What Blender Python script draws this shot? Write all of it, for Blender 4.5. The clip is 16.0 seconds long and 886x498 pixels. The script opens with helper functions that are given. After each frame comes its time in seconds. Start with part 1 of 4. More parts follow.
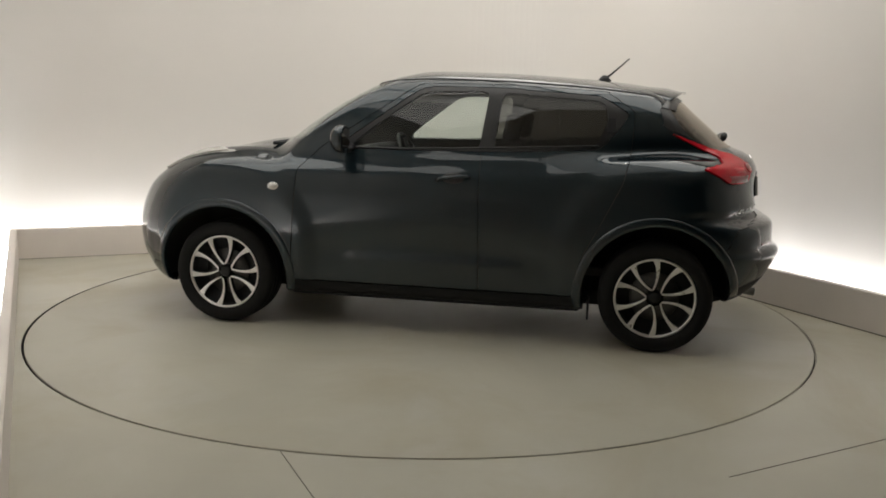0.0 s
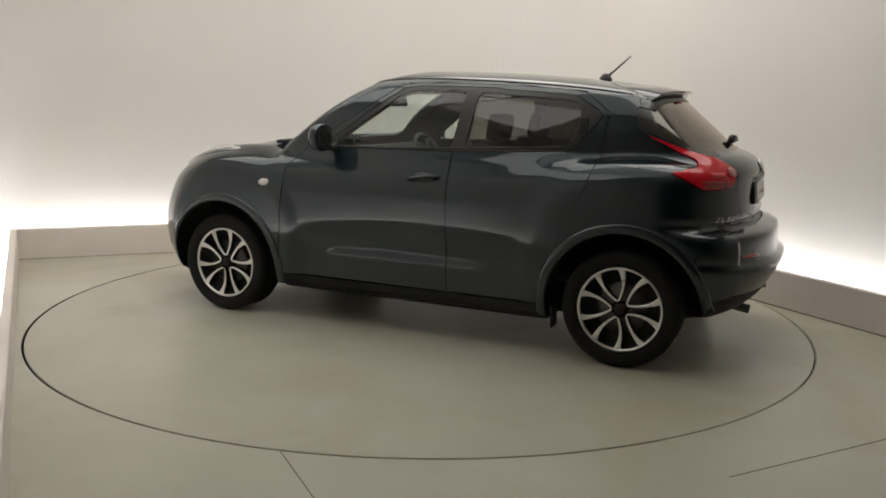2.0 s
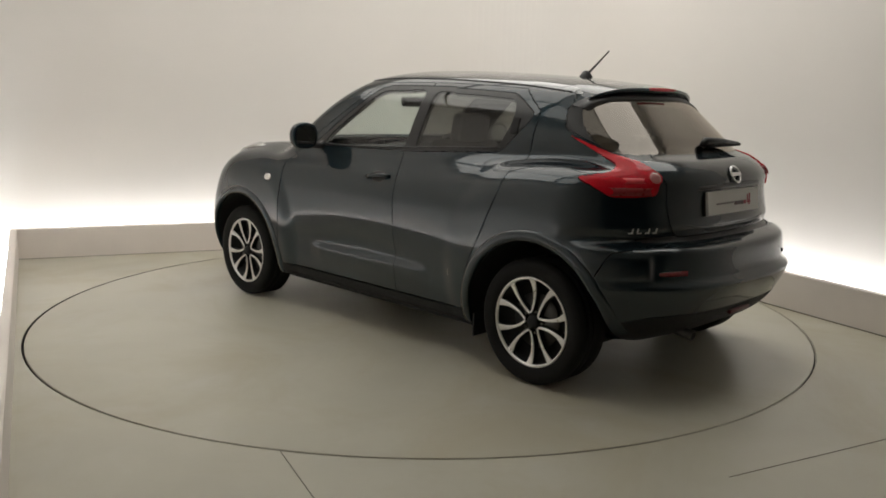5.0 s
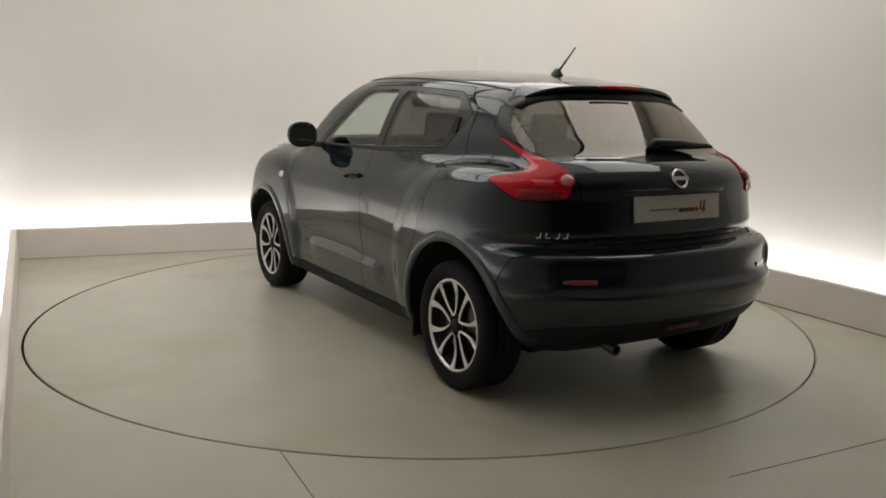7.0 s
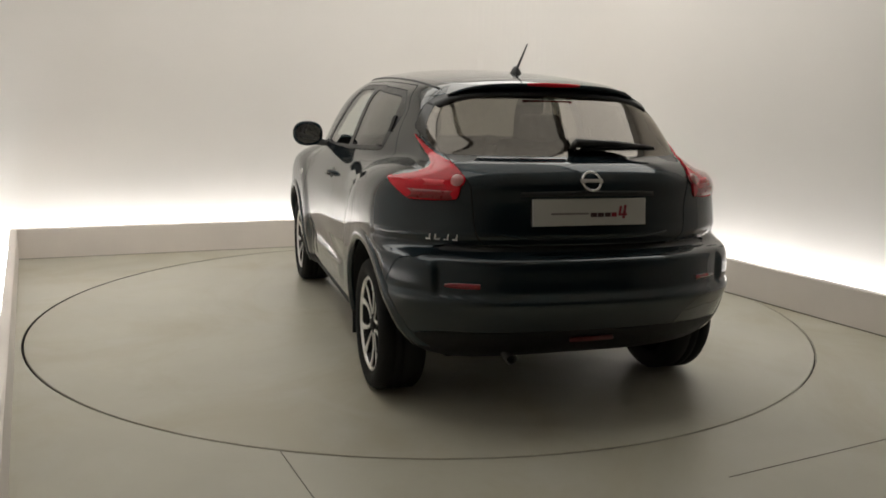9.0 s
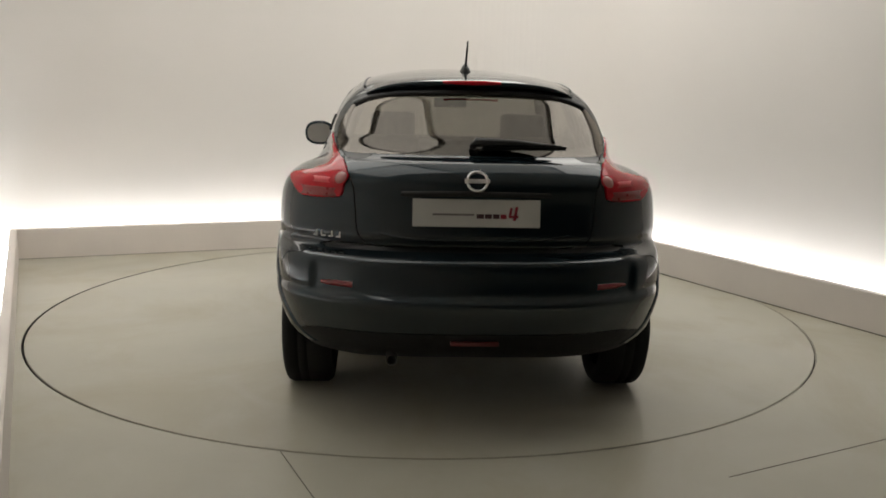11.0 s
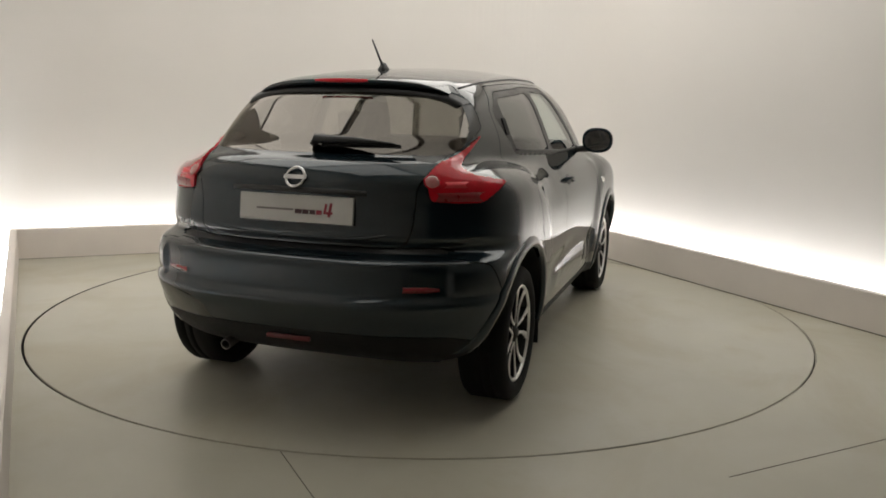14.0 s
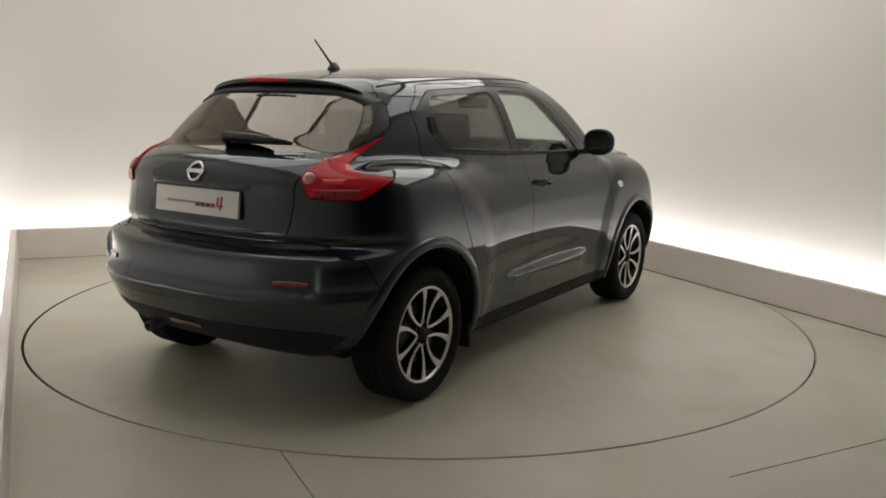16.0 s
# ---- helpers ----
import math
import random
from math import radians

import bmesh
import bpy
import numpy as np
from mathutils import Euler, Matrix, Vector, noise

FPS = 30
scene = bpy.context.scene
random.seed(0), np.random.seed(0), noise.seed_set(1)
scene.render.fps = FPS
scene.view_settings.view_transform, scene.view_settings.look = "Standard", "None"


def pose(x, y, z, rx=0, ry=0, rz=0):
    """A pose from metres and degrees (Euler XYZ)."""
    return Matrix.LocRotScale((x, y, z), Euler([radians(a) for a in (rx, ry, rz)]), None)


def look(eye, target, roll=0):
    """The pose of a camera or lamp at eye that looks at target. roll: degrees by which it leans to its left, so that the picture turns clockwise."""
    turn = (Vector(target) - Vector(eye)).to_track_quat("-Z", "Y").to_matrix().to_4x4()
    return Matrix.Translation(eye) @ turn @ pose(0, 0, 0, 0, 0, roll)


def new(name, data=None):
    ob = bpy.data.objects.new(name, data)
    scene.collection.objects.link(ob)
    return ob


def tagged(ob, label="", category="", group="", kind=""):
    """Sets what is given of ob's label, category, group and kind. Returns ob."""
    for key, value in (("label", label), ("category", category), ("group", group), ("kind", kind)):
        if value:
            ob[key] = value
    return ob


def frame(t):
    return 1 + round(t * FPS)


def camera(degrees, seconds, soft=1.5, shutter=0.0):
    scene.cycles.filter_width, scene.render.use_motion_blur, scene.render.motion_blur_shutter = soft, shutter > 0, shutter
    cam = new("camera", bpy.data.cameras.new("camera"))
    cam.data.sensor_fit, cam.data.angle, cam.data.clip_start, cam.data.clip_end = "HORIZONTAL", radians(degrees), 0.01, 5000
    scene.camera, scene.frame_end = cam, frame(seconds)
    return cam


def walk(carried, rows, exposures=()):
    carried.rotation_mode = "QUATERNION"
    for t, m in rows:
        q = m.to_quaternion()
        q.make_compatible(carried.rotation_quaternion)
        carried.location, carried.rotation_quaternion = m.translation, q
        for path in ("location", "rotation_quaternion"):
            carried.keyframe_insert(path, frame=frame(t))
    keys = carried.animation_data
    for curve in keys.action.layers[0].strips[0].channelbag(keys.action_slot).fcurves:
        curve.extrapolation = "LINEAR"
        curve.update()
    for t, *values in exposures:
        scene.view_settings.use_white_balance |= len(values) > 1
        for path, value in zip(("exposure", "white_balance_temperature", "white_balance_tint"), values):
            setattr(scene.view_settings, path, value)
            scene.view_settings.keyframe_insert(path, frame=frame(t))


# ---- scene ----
# ---- camera: a fixed camera that looks at a turntable ----
EYE = (0.0, -5.3623, 1.3354)
cam = camera(56.23, 16.0, soft=1.75)
SIGHT = look(EYE, (0.10939, -0.43828, 0.47377), 1.226)
walk(cam, [(0.0, SIGHT), (16.0, SIGHT)])

# ---- world and light ----
world = bpy.data.worlds.new("world")
scene.world = world
world.use_nodes = True
world.node_tree.nodes["Background"].inputs["Color"].default_value = (0.02, 0.02, 0.022, 1)
scene.view_settings.exposure = -0.10
STRIP_POWER = 15.0
PANEL_POWER = ((1.55, 1.35, 2.20), (1.95, 1.65, 2.60), (1.10, 0.50, 1.95))   # rows from the back of the room to the front


# ---- materials ----
def material(name, color, rough=0.5, metal=0.0, scale=8.0, spread=0.12, bump=0.0, bump_scale=120.0, coat=0.0,
             rough_spread=0.08, emit=None, power=0.0, island=0.0):
    m = bpy.data.materials.new(name)
    m.use_nodes = True
    nt = m.node_tree
    bs = nt.nodes["Principled BSDF"]
    bs.inputs["Metallic"].default_value = metal
    bs.inputs["Coat Weight"].default_value = coat
    bs.inputs["Coat Roughness"].default_value = 0.04
    tc = nt.nodes.new("ShaderNodeTexCoord")
    big = nt.nodes.new("ShaderNodeTexNoise")
    big.inputs["Scale"].default_value = scale
    big.inputs["Detail"].default_value = 6
    nt.links.new(tc.outputs["Object"], big.inputs["Vector"])
    fine = nt.nodes.new("ShaderNodeTexNoise")
    fine.inputs["Scale"].default_value = bump_scale
    fine.inputs["Detail"].default_value = 3
    nt.links.new(tc.outputs["Object"], fine.inputs["Vector"])
    ramp = nt.nodes.new("ShaderNodeMapRange")
    ramp.inputs["From Min"].default_value, ramp.inputs["From Max"].default_value = 0.2, 0.8
    ramp.inputs["To Min"].default_value, ramp.inputs["To Max"].default_value = 1 - spread, 1 + spread
    nt.links.new(big.outputs["Fac"], ramp.inputs["Value"])
    mul = nt.nodes.new("ShaderNodeVectorMath")
    mul.operation = "SCALE"
    mul.inputs[0].default_value = color
    nt.links.new(ramp.outputs["Result"], mul.inputs["Scale"])
    nt.links.new(mul.outputs["Vector"], bs.inputs["Base Color"])
    rr = nt.nodes.new("ShaderNodeMapRange")
    rr.inputs["From Min"].default_value, rr.inputs["From Max"].default_value = 0.2, 0.8
    rr.inputs["To Min"].default_value = max(0.0, rough - rough_spread)
    rr.inputs["To Max"].default_value = min(1.0, rough + rough_spread)
    nt.links.new(big.outputs["Fac"], rr.inputs["Value"])
    nt.links.new(rr.outputs["Result"], bs.inputs["Roughness"])
    if bump:
        b = nt.nodes.new("ShaderNodeBump")
        b.inputs["Strength"].default_value = bump
        b.inputs["Distance"].default_value = 0.002
        nt.links.new(fine.outputs["Fac"], b.inputs["Height"])
        nt.links.new(b.outputs["Normal"], bs.inputs["Normal"])
    if emit:
        bs.inputs["Emission Color"].default_value = (*emit, 1)
        bs.inputs["Emission Strength"].default_value = power
    return m


def glass(name, tint, least=0.06, gloss=(0.9, 0.9, 0.9)):
    m = bpy.data.materials.new(name)
    m.use_nodes = True
    nt = m.node_tree
    nt.nodes.remove(nt.nodes["Principled BSDF"])
    out = nt.nodes["Material Output"]
    tr = nt.nodes.new("ShaderNodeBsdfTransparent")
    tr.inputs["Color"].default_value = (*tint, 1)
    gl = nt.nodes.new("ShaderNodeBsdfGlossy")
    gl.inputs["Roughness"].default_value = 0.02
    gl.inputs["Color"].default_value = (*gloss, 1)
    lw = nt.nodes.new("ShaderNodeLayerWeight")
    lw.inputs["Blend"].default_value = 0.5
    pw = nt.nodes.new("ShaderNodeMath")
    pw.operation = "POWER"
    pw.inputs[1].default_value = 4.5
    nt.links.new(lw.outputs["Facing"], pw.inputs[0])
    fr = nt.nodes.new("ShaderNodeMapRange")
    fr.inputs["To Min"].default_value, fr.inputs["To Max"].default_value = least, 0.95
    nt.links.new(pw.outputs["Value"], fr.inputs["Value"])
    mx = nt.nodes.new("ShaderNodeMixShader")
    nt.links.new(fr.outputs["Result"], mx.inputs["Fac"])
    nt.links.new(tr.outputs["BSDF"], mx.inputs[1])
    nt.links.new(gl.outputs["BSDF"], mx.inputs[2])
    nt.links.new(mx.outputs["Shader"], out.inputs["Surface"])
    return m


WALL = material("wall_paint", (0.755, 0.722, 0.685), 0.75, scale=0.6, spread=0.035, bump=0.12, bump_scale=60)
CEIL = material("ceiling_paint", (0.78, 0.76, 0.73), 0.8, scale=0.8, spread=0.04)
FLOOR = material("floor_paint", (0.505, 0.485, 0.400), 0.34, scale=1.6, spread=0.09, bump=0.04, bump_scale=40, rough_spread=0.03)
TABLE = material("turntable_paint", (0.500, 0.480, 0.397), 0.34, scale=1.9, spread=0.09, bump=0.04, bump_scale=40, rough_spread=0.03)


def stained(m, stain, scale, strength, low=0.46, high=0.66):
    """Uneven patches of a second colour over a material's own, with a duller or shinier surface."""
    nt = m.node_tree
    bs = nt.nodes["Principled BSDF"]
    base, rough = bs.inputs["Base Color"].links[0].from_socket, bs.inputs["Roughness"].links[0].from_socket
    tc = nt.nodes.new("ShaderNodeTexCoord")
    no = nt.nodes.new("ShaderNodeTexNoise")
    no.inputs["Scale"].default_value, no.inputs["Detail"].default_value, no.inputs["Distortion"].default_value = scale, 7, 1.2
    no.inputs["Roughness"].default_value = 0.62
    nt.links.new(tc.outputs["Object"], no.inputs["Vector"])
    mr = nt.nodes.new("ShaderNodeMapRange")
    mr.inputs["From Min"].default_value, mr.inputs["From Max"].default_value, mr.inputs["To Max"].default_value = low, high, strength
    nt.links.new(no.outputs["Fac"], mr.inputs["Value"])
    mx = nt.nodes.new("ShaderNodeMix")
    mx.data_type = "RGBA"
    nt.links.new(mr.outputs["Result"], mx.inputs["Factor"])
    nt.links.new(base, mx.inputs["A"])
    mx.inputs["B"].default_value = (*stain, 1)
    nt.links.new(mx.outputs["Result"], bs.inputs["Base Color"])
    ad = nt.nodes.new("ShaderNodeMath")
    ad.operation = "MULTIPLY_ADD"
    nt.links.new(mr.outputs["Result"], ad.inputs[0])
    ad.inputs[1].default_value = 0.14
    nt.links.new(rough, ad.inputs[2])
    nt.links.new(ad.outputs["Value"], bs.inputs["Roughness"])


for ground in (FLOOR, TABLE):
    stained(ground, (0.43, 0.385, 0.27), 0.75, 0.55)
    stained(ground, (0.57, 0.555, 0.50), 1.7, 0.40, 0.52, 0.70)
LEDGE = material("ledge_paint", (0.80, 0.735, 0.685), 0.6, scale=2.0, spread=0.07, bump=0.1, bump_scale=50)
# shade of the turntable gap, put into the colour of its walls and base
GAP_SHADE = material("gap_shade", (0.03, 0.028, 0.025), 0.8, spread=0.3, scale=14)
# floor joints, and the painted shadow line along the upstands
JOINT_AND_SHADE = material("joint_and_shade_line", (0.17, 0.155, 0.125), 0.8, spread=0.4, scale=9)
GAP_FILL = material("gap_fill_beige", (0.40, 0.38, 0.31), 0.8, spread=0.25, scale=12)
STRIP = material("light_strip", (0.9, 0.9, 0.9), 0.4, emit=(0.93, 0.97, 1.0), power=STRIP_POWER)
PANELS = [[material("light_panel", (0.9, 0.9, 0.9), 0.4, emit=(0.985, 0.96, 0.897), power=p) for p in row] for row in PANEL_POWER]
METAL = material("painted_metal", (0.6, 0.6, 0.6), 0.4, metal=0.6)
# unseen wall behind the camera, dark so that the car reflects a dim room
DARKWALL = material("unseen_wall_dark", (0.055, 0.060, 0.068), 0.8, scale=1.0, spread=0.1)

PAINT = material("metallic_paint", (0.0110, 0.0212, 0.0280), 0.36, metal=0.6, scale=2.0, spread=0.03, coat=1.0, rough_spread=0.0)
PAINT.node_tree.nodes["Principled BSDF"].inputs["Specular IOR Level"].default_value = 0.05
TRIM = material("black_trim", (0.012, 0.012, 0.013), 0.35, scale=30, spread=0.2)
PLASTIC = material("black_plastic", (0.011, 0.011, 0.012), 0.6, scale=40, spread=0.25, bump=0.25, bump_scale=400)
PLASTIC.node_tree.nodes["Principled BSDF"].inputs["Specular IOR Level"].default_value = 0.25
LINER = material("cabin_lining", (0.030, 0.030, 0.031), 0.8, scale=25, spread=0.2)
HEADLINER = material("headliner_fabric", (0.30, 0.29, 0.27), 0.9, scale=40, spread=0.1)
CLOTH = material("seat_cloth", (0.022, 0.022, 0.024), 0.9, scale=60, spread=0.3, bump=0.4, bump_scale=300)
PAINT.node_tree.nodes["Principled BSDF"].inputs["Specular Tint"].default_value = (0.15, 0.2, 0.22, 1)
PAINT.node_tree.nodes["Principled BSDF"].inputs["Coat Roughness"].default_value = 0.025
PAINT.node_tree.nodes["Principled BSDF"].inputs["Coat IOR"].default_value = 1.60
RUBBER = material("tyre_rubber", (0.012, 0.0118, 0.0115), 0.8, scale=30, spread=0.25, bump=0.3, bump_scale=180)
RUBBER.node_tree.nodes["Principled BSDF"].inputs["Specular IOR Level"].default_value = 0.2
ALLOY = material("alloy_machined", (0.72, 0.71, 0.70), 0.32, metal=0.9, scale=30, spread=0.06)
GUNMETAL = material("alloy_pocket", (0.010, 0.010, 0.011), 0.6, metal=0.2, scale=30, spread=0.15)
STEEL = material("brake_steel", (0.10, 0.098, 0.095), 0.4, metal=0.9, scale=40, spread=0.2)
CHROME = material("chrome", (0.75, 0.75, 0.76), 0.10, metal=1.0, spread=0.03)
REDLENS = material("red_lens", (0.62, 0.008, 0.022), 0.16, scale=25, spread=0.12, coat=1.0, rough_spread=0.03)
REDLENS.node_tree.nodes["Principled BSDF"].inputs["Coat IOR"].default_value = 1.36
REDLENS.node_tree.nodes["Principled BSDF"].inputs["Specular IOR Level"].default_value = 0.15
REDDARK = material("dark_red_lens", (0.11, 0.005, 0.008), 0.3, scale=25, spread=0.1, coat=0.2, rough_spread=0.03)
REFLECTOR = material("reflector_red", (0.22, 0.010, 0.015), 0.2, scale=60, spread=0.15, coat=1.0)
REDMID = material("deep_red_lens", (0.27, 0.006, 0.012), 0.3, scale=40, spread=0.25, coat=0.2)
REDGLOW = material("bright_red_lens", (0.80, 0.05, 0.07), 0.35, scale=30, spread=0.1)
CLEARLENS = material("clear_lens", (0.55, 0.20, 0.20), 0.12, scale=40, spread=0.1, coat=1.0, rough_spread=0.03)
REPEATER = material("clear_white_lens", (0.62, 0.60, 0.57), 0.15, scale=40, spread=0.1, coat=1.0)
SILVER = material("silver_print", (0.80, 0.80, 0.79), 0.3, metal=0.3, spread=0.05)
PLATE = material("plate_face", (0.62, 0.61, 0.59), 0.35, scale=12, spread=0.04)
PRINTGREY = material("print_grey", (0.22, 0.20, 0.20), 0.5)
PRINTDARK = material("print_dark", (0.07, 0.03, 0.035), 0.5)
PRINTRED = material("print_red", (0.33, 0.02, 0.045), 0.5)
CLEAR = glass("clear_glass", (0.78, 0.83, 0.80))
PRIVACY = glass("privacy_glass", (0.15, 0.148, 0.138), 0.07)
BACKGLASS = glass("rear_window_glass", (0.15, 0.135, 0.115), 0.13, (0.92, 0.85, 0.77))
MIRROR = material("mirror_glass", (0.8, 0.8, 0.8), 0.02, metal=1.0, spread=0.02, rough_spread=0.01)


# ---- mesh helpers ----
def part(name, bm, mat, parent=None, label="", smooth=True):
    me = bpy.data.meshes.new(name)
    bm.to_mesh(me)
    bm.free()
    me.materials.append(mat)
    if smooth:
        me.polygons.foreach_set("use_smooth", [True] * len(me.polygons))
    ob = new(name, me)
    if parent:
        ob.parent = parent
    if label:
        tagged(ob, label)
    return ob


def mesh_part(name, verts, faces, mat, parent=None, label="", smooth=True):
    me = bpy.data.meshes.new(name)
    me.from_pydata([tuple(map(float, v)) for v in verts], [], [tuple(map(int, f)) for f in faces])
    me.materials.append(mat)
    if smooth:
        me.polygons.foreach_set("use_smooth", [True] * len(me.polygons))
    me.update()
    ob = new(name, me)
    if parent:
        ob.parent = parent
    if label:
        tagged(ob, label)
    return ob


def box(bm, cx, cy, cz, sx, sy, sz, bevel=0.0, m=None, seg=2):
    r = bmesh.ops.create_cube(bm, size=1, matrix=Matrix.Translation((cx, cy, cz)) @ Matrix.Diagonal((sx, sy, sz, 1)))
    vs = r["verts"]
    if bevel:
        es = list({e for v in vs for e in v.link_edges})
        q = bmesh.ops.bevel(bm, geom=es, offset=bevel, segments=seg, affect="EDGES", profile=0.6)
        vs = list({v for f in q["faces"] for v in f.verts} | {v for v in vs if v.is_valid})
    if m is not None:
        bmesh.ops.transform(bm, matrix=m, verts=vs)
    return vs


def prism(bm, plan, z0, z1):
    lo = [bm.verts.new((x, y, z0)) for x, y in plan]
    hi = [bm.verts.new((x, y, z1)) for x, y in plan]
    n = len(plan)
    bm.faces.new(lo[::-1])
    bm.faces.new(hi)
    for i in range(n):
        bm.faces.new((lo[i], lo[(i + 1) % n], hi[(i + 1) % n], hi[i]))
    bmesh.ops.recalc_face_normals(bm, faces=bm.faces)


def lathe(bm, profile, n=48, m=None, closed=False):
    """Turns (radius, along) about the y axis."""
    rings = []
    for k in range(n):
        a = 2 * math.pi * k / n
        rings.append([bm.verts.new((r * math.cos(a), y, r * math.sin(a))) for r, y in profile])
    cnt = len(profile)
    for k in range(n):
        a, b = rings[k], rings[(k + 1) % n]
        for i in range(cnt if closed else cnt - 1):
            j = (i + 1) % cnt
            bm.faces.new((a[i], a[j], b[j], b[i]))
    bmesh.ops.recalc_face_normals(bm, faces=bm.faces)
    if m is not None:
        bmesh.ops.transform(bm, matrix=m, verts=bm.verts)


def tube(bm, pts, r, n=10, closed=False, taper=None):
    pts = [Vector(p) for p in pts]
    rings = []
    cnt = len(pts)
    for i, p in enumerate(pts):
        a = pts[(i - 1) % cnt] if closed or i else pts[0]
        b = pts[(i + 1) % cnt] if closed or i < cnt - 1 else pts[-1]
        d = (b - a).normalized()
        side = d.cross(Vector((0, 0, 1)))
        if side.length < 1e-3:
            side = d.cross(Vector((0, 1, 0)))
        side.normalize()
        up = side.cross(d)
        rad = taper[i] if taper else r
        rings.append([bm.verts.new(p + rad * (math.cos(2 * math.pi * k / n) * side + math.sin(2 * math.pi * k / n) * up)) for k in range(n)])
    for i in range(cnt if closed else cnt - 1):
        a, b = rings[i], rings[(i + 1) % cnt]
        for k in range(n):
            bm.faces.new((a[k], a[(k + 1) % n], b[(k + 1) % n], b[k]))
    if not closed:
        bm.faces.new(rings[0][::-1])
        bm.faces.new(rings[-1])
    bmesh.ops.recalc_face_normals(bm, faces=bm.faces)


# ---- the room ----
def meet(p, d, q, e):
    det = d[0] * -e[1] + e[0] * d[1]
    k = ((q[0] - p[0]) * -e[1] + e[0] * (q[1] - p[1])) / det
    return (p[0] + k * d[0], p[1] + k * d[1])


ALONG = (0.4265, -0.9045)             # the long way of the room, towards the camera
ACROSS = (math.cos(radians(21.5)), math.sin(radians(21.5)))
LEFT_PT, BACK_PT, RIGHT_PT = (-3.316, 1.358), (-2.668, 1.672), (2.28, 0.537)
ROOM_H = 3.3
COVE = 0.9
LEDGE_H = 0.25


def shifted(pt, d, out, sign):
    return (pt[0] + sign * out * d[1], pt[1] - sign * out * d[0])


def corner_set(out):
    """The room's four corners with its sides moved outwards by out."""
    lp = shifted(LEFT_PT, ALONG, out, 1)
    rp = shifted(RIGHT_PT, ALONG, out, -1)
    bp = shifted(BACK_PT, ACROSS, out, -1)
    end = (ALONG[0] * 8.6, ALONG[1] * 8.6 + 0.3 - out * 0)
    return meet(lp, ALONG, bp, ACROSS), meet(rp, ALONG, bp, ACROSS), meet(rp, ALONG, end, ACROSS), meet(lp, ALONG, end, ACROSS)


IN, LEDGE_OUT, WALL_IN, WALL_OUT = corner_set(0.0), corner_set(0.05), corner_set(0.28), corner_set(0.43)


def build_room():
    bm = bmesh.new()
    prism(bm, [WALL_OUT[3], WALL_OUT[2], WALL_OUT[1], WALL_OUT[0]], -0.25, -0.16)
    ob = part("subfloor", bm, GAP_SHADE, smooth=False)
    tagged(ob, "hidden base under the showroom floor, coloured dark as gap shade", "floor", kind="structure")
    # floor with a round opening for the turntable
    bm = bmesh.new()
    n = 160
    ring = []
    for k in range(n):
        a = 2 * math.pi * k / n
        ring.append(bm.verts.new((RING_R * math.cos(a), RING_R * math.sin(a), 0)))
    outer = []
    for k in range(n):
        a = 2 * math.pi * k / n
        d = (math.cos(a), math.sin(a))
        best = None
        for i in range(4):
            p, q = IN[i], IN[(i + 1) % 4]
            e = (q[0] - p[0], q[1] - p[1])
            det = d[0] * -e[1] + e[0] * d[1]
            if abs(det) < 1e-9:
                continue
            s = (p[0] * -e[1] + e[0] * p[1]) / det
            u = (d[0] * p[1] - d[1] * p[0]) / det
            if s > 0 and -1e-6 <= u <= 1 + 1e-6 and (best is None or s < best):
                best = s
        best = best or 3.0
        outer.append(bm.verts.new((d[0] * best, d[1] * best, 0)))
    for k in range(n):
        j = (k + 1) % n
        bm.faces.new((ring[k], outer[k], outer[j], ring[j]))
    # the corners that the spokes cut off
    for c in IN:
        k = min(range(n), key=lambda i: (math.atan2(c[1], c[0]) - 2 * math.pi * i / n) % (2 * math.pi))
        bm.faces.new((outer[k], bm.verts.new((c[0], c[1], 0)), outer[(k + 1) % n]))
    bmesh.ops.recalc_face_normals(bm, faces=bm.faces)
    floor = part("floor", bm, FLOOR, smooth=False)
    tagged(floor, "smooth beige painted showroom floor around a turntable", "floor", kind="structure")
    bm = bmesh.new()
    lathe(bm, [(RING_R, -0.002), (RING_R, -0.155)], 160, pose(0, 0, 0, 90, 0, 0))
    part("pit_edge", bm, GAP_SHADE, floor, "edge of the round floor opening, coloured dark as gap shade", smooth=False)
    # added beige strips that narrow the dark round gap along some arcs
    for a0, a1, wide in ((-66, -39, 0.010), (-39, -11, 0.006), (-11, 42, 0.010)):
        bm = bmesh.new()
        rows = []
        for k in range(31):
            a = radians(a0 + (a1 - a0) * k / 30)
            w = wide * (0.9 + 0.1 * math.sin(k * 2.3) + 0.08 * math.sin(k * 5.1))
            rows.append([bm.verts.new((r * math.cos(a), r * math.sin(a), z)) for r, z in ((RING_R - 0.001, -0.03), (RING_R - 0.001, -0.002), (RING_R - 0.001 - w, -0.003), (RING_R - 0.001 - w, -0.03))])
        for p, q in zip(rows, rows[1:]):
            for j in range(3):
                bm.faces.new((p[j], p[j + 1], q[j + 1], q[j]))
        bmesh.ops.recalc_face_normals(bm, faces=bm.faces)
        part("gap_filler", bm, GAP_FILL, floor, "added beige strip that fills part of the gap", smooth=False)
    # joints between floor panels
    def joint(a, b):
        bm = bmesh.new()
        d = Vector((b[0] - a[0], b[1] - a[1], 0)).normalized()
        s = Vector((-d.y, d.x, 0)) * 0.0018
        prism(bm, [(a[0] + s.x, a[1] + s.y), (a[0] - s.x, a[1] - s.y), (b[0] - s.x, b[1] - s.y), (b[0] + s.x, b[1] + s.y)], -0.01, 0.0015)
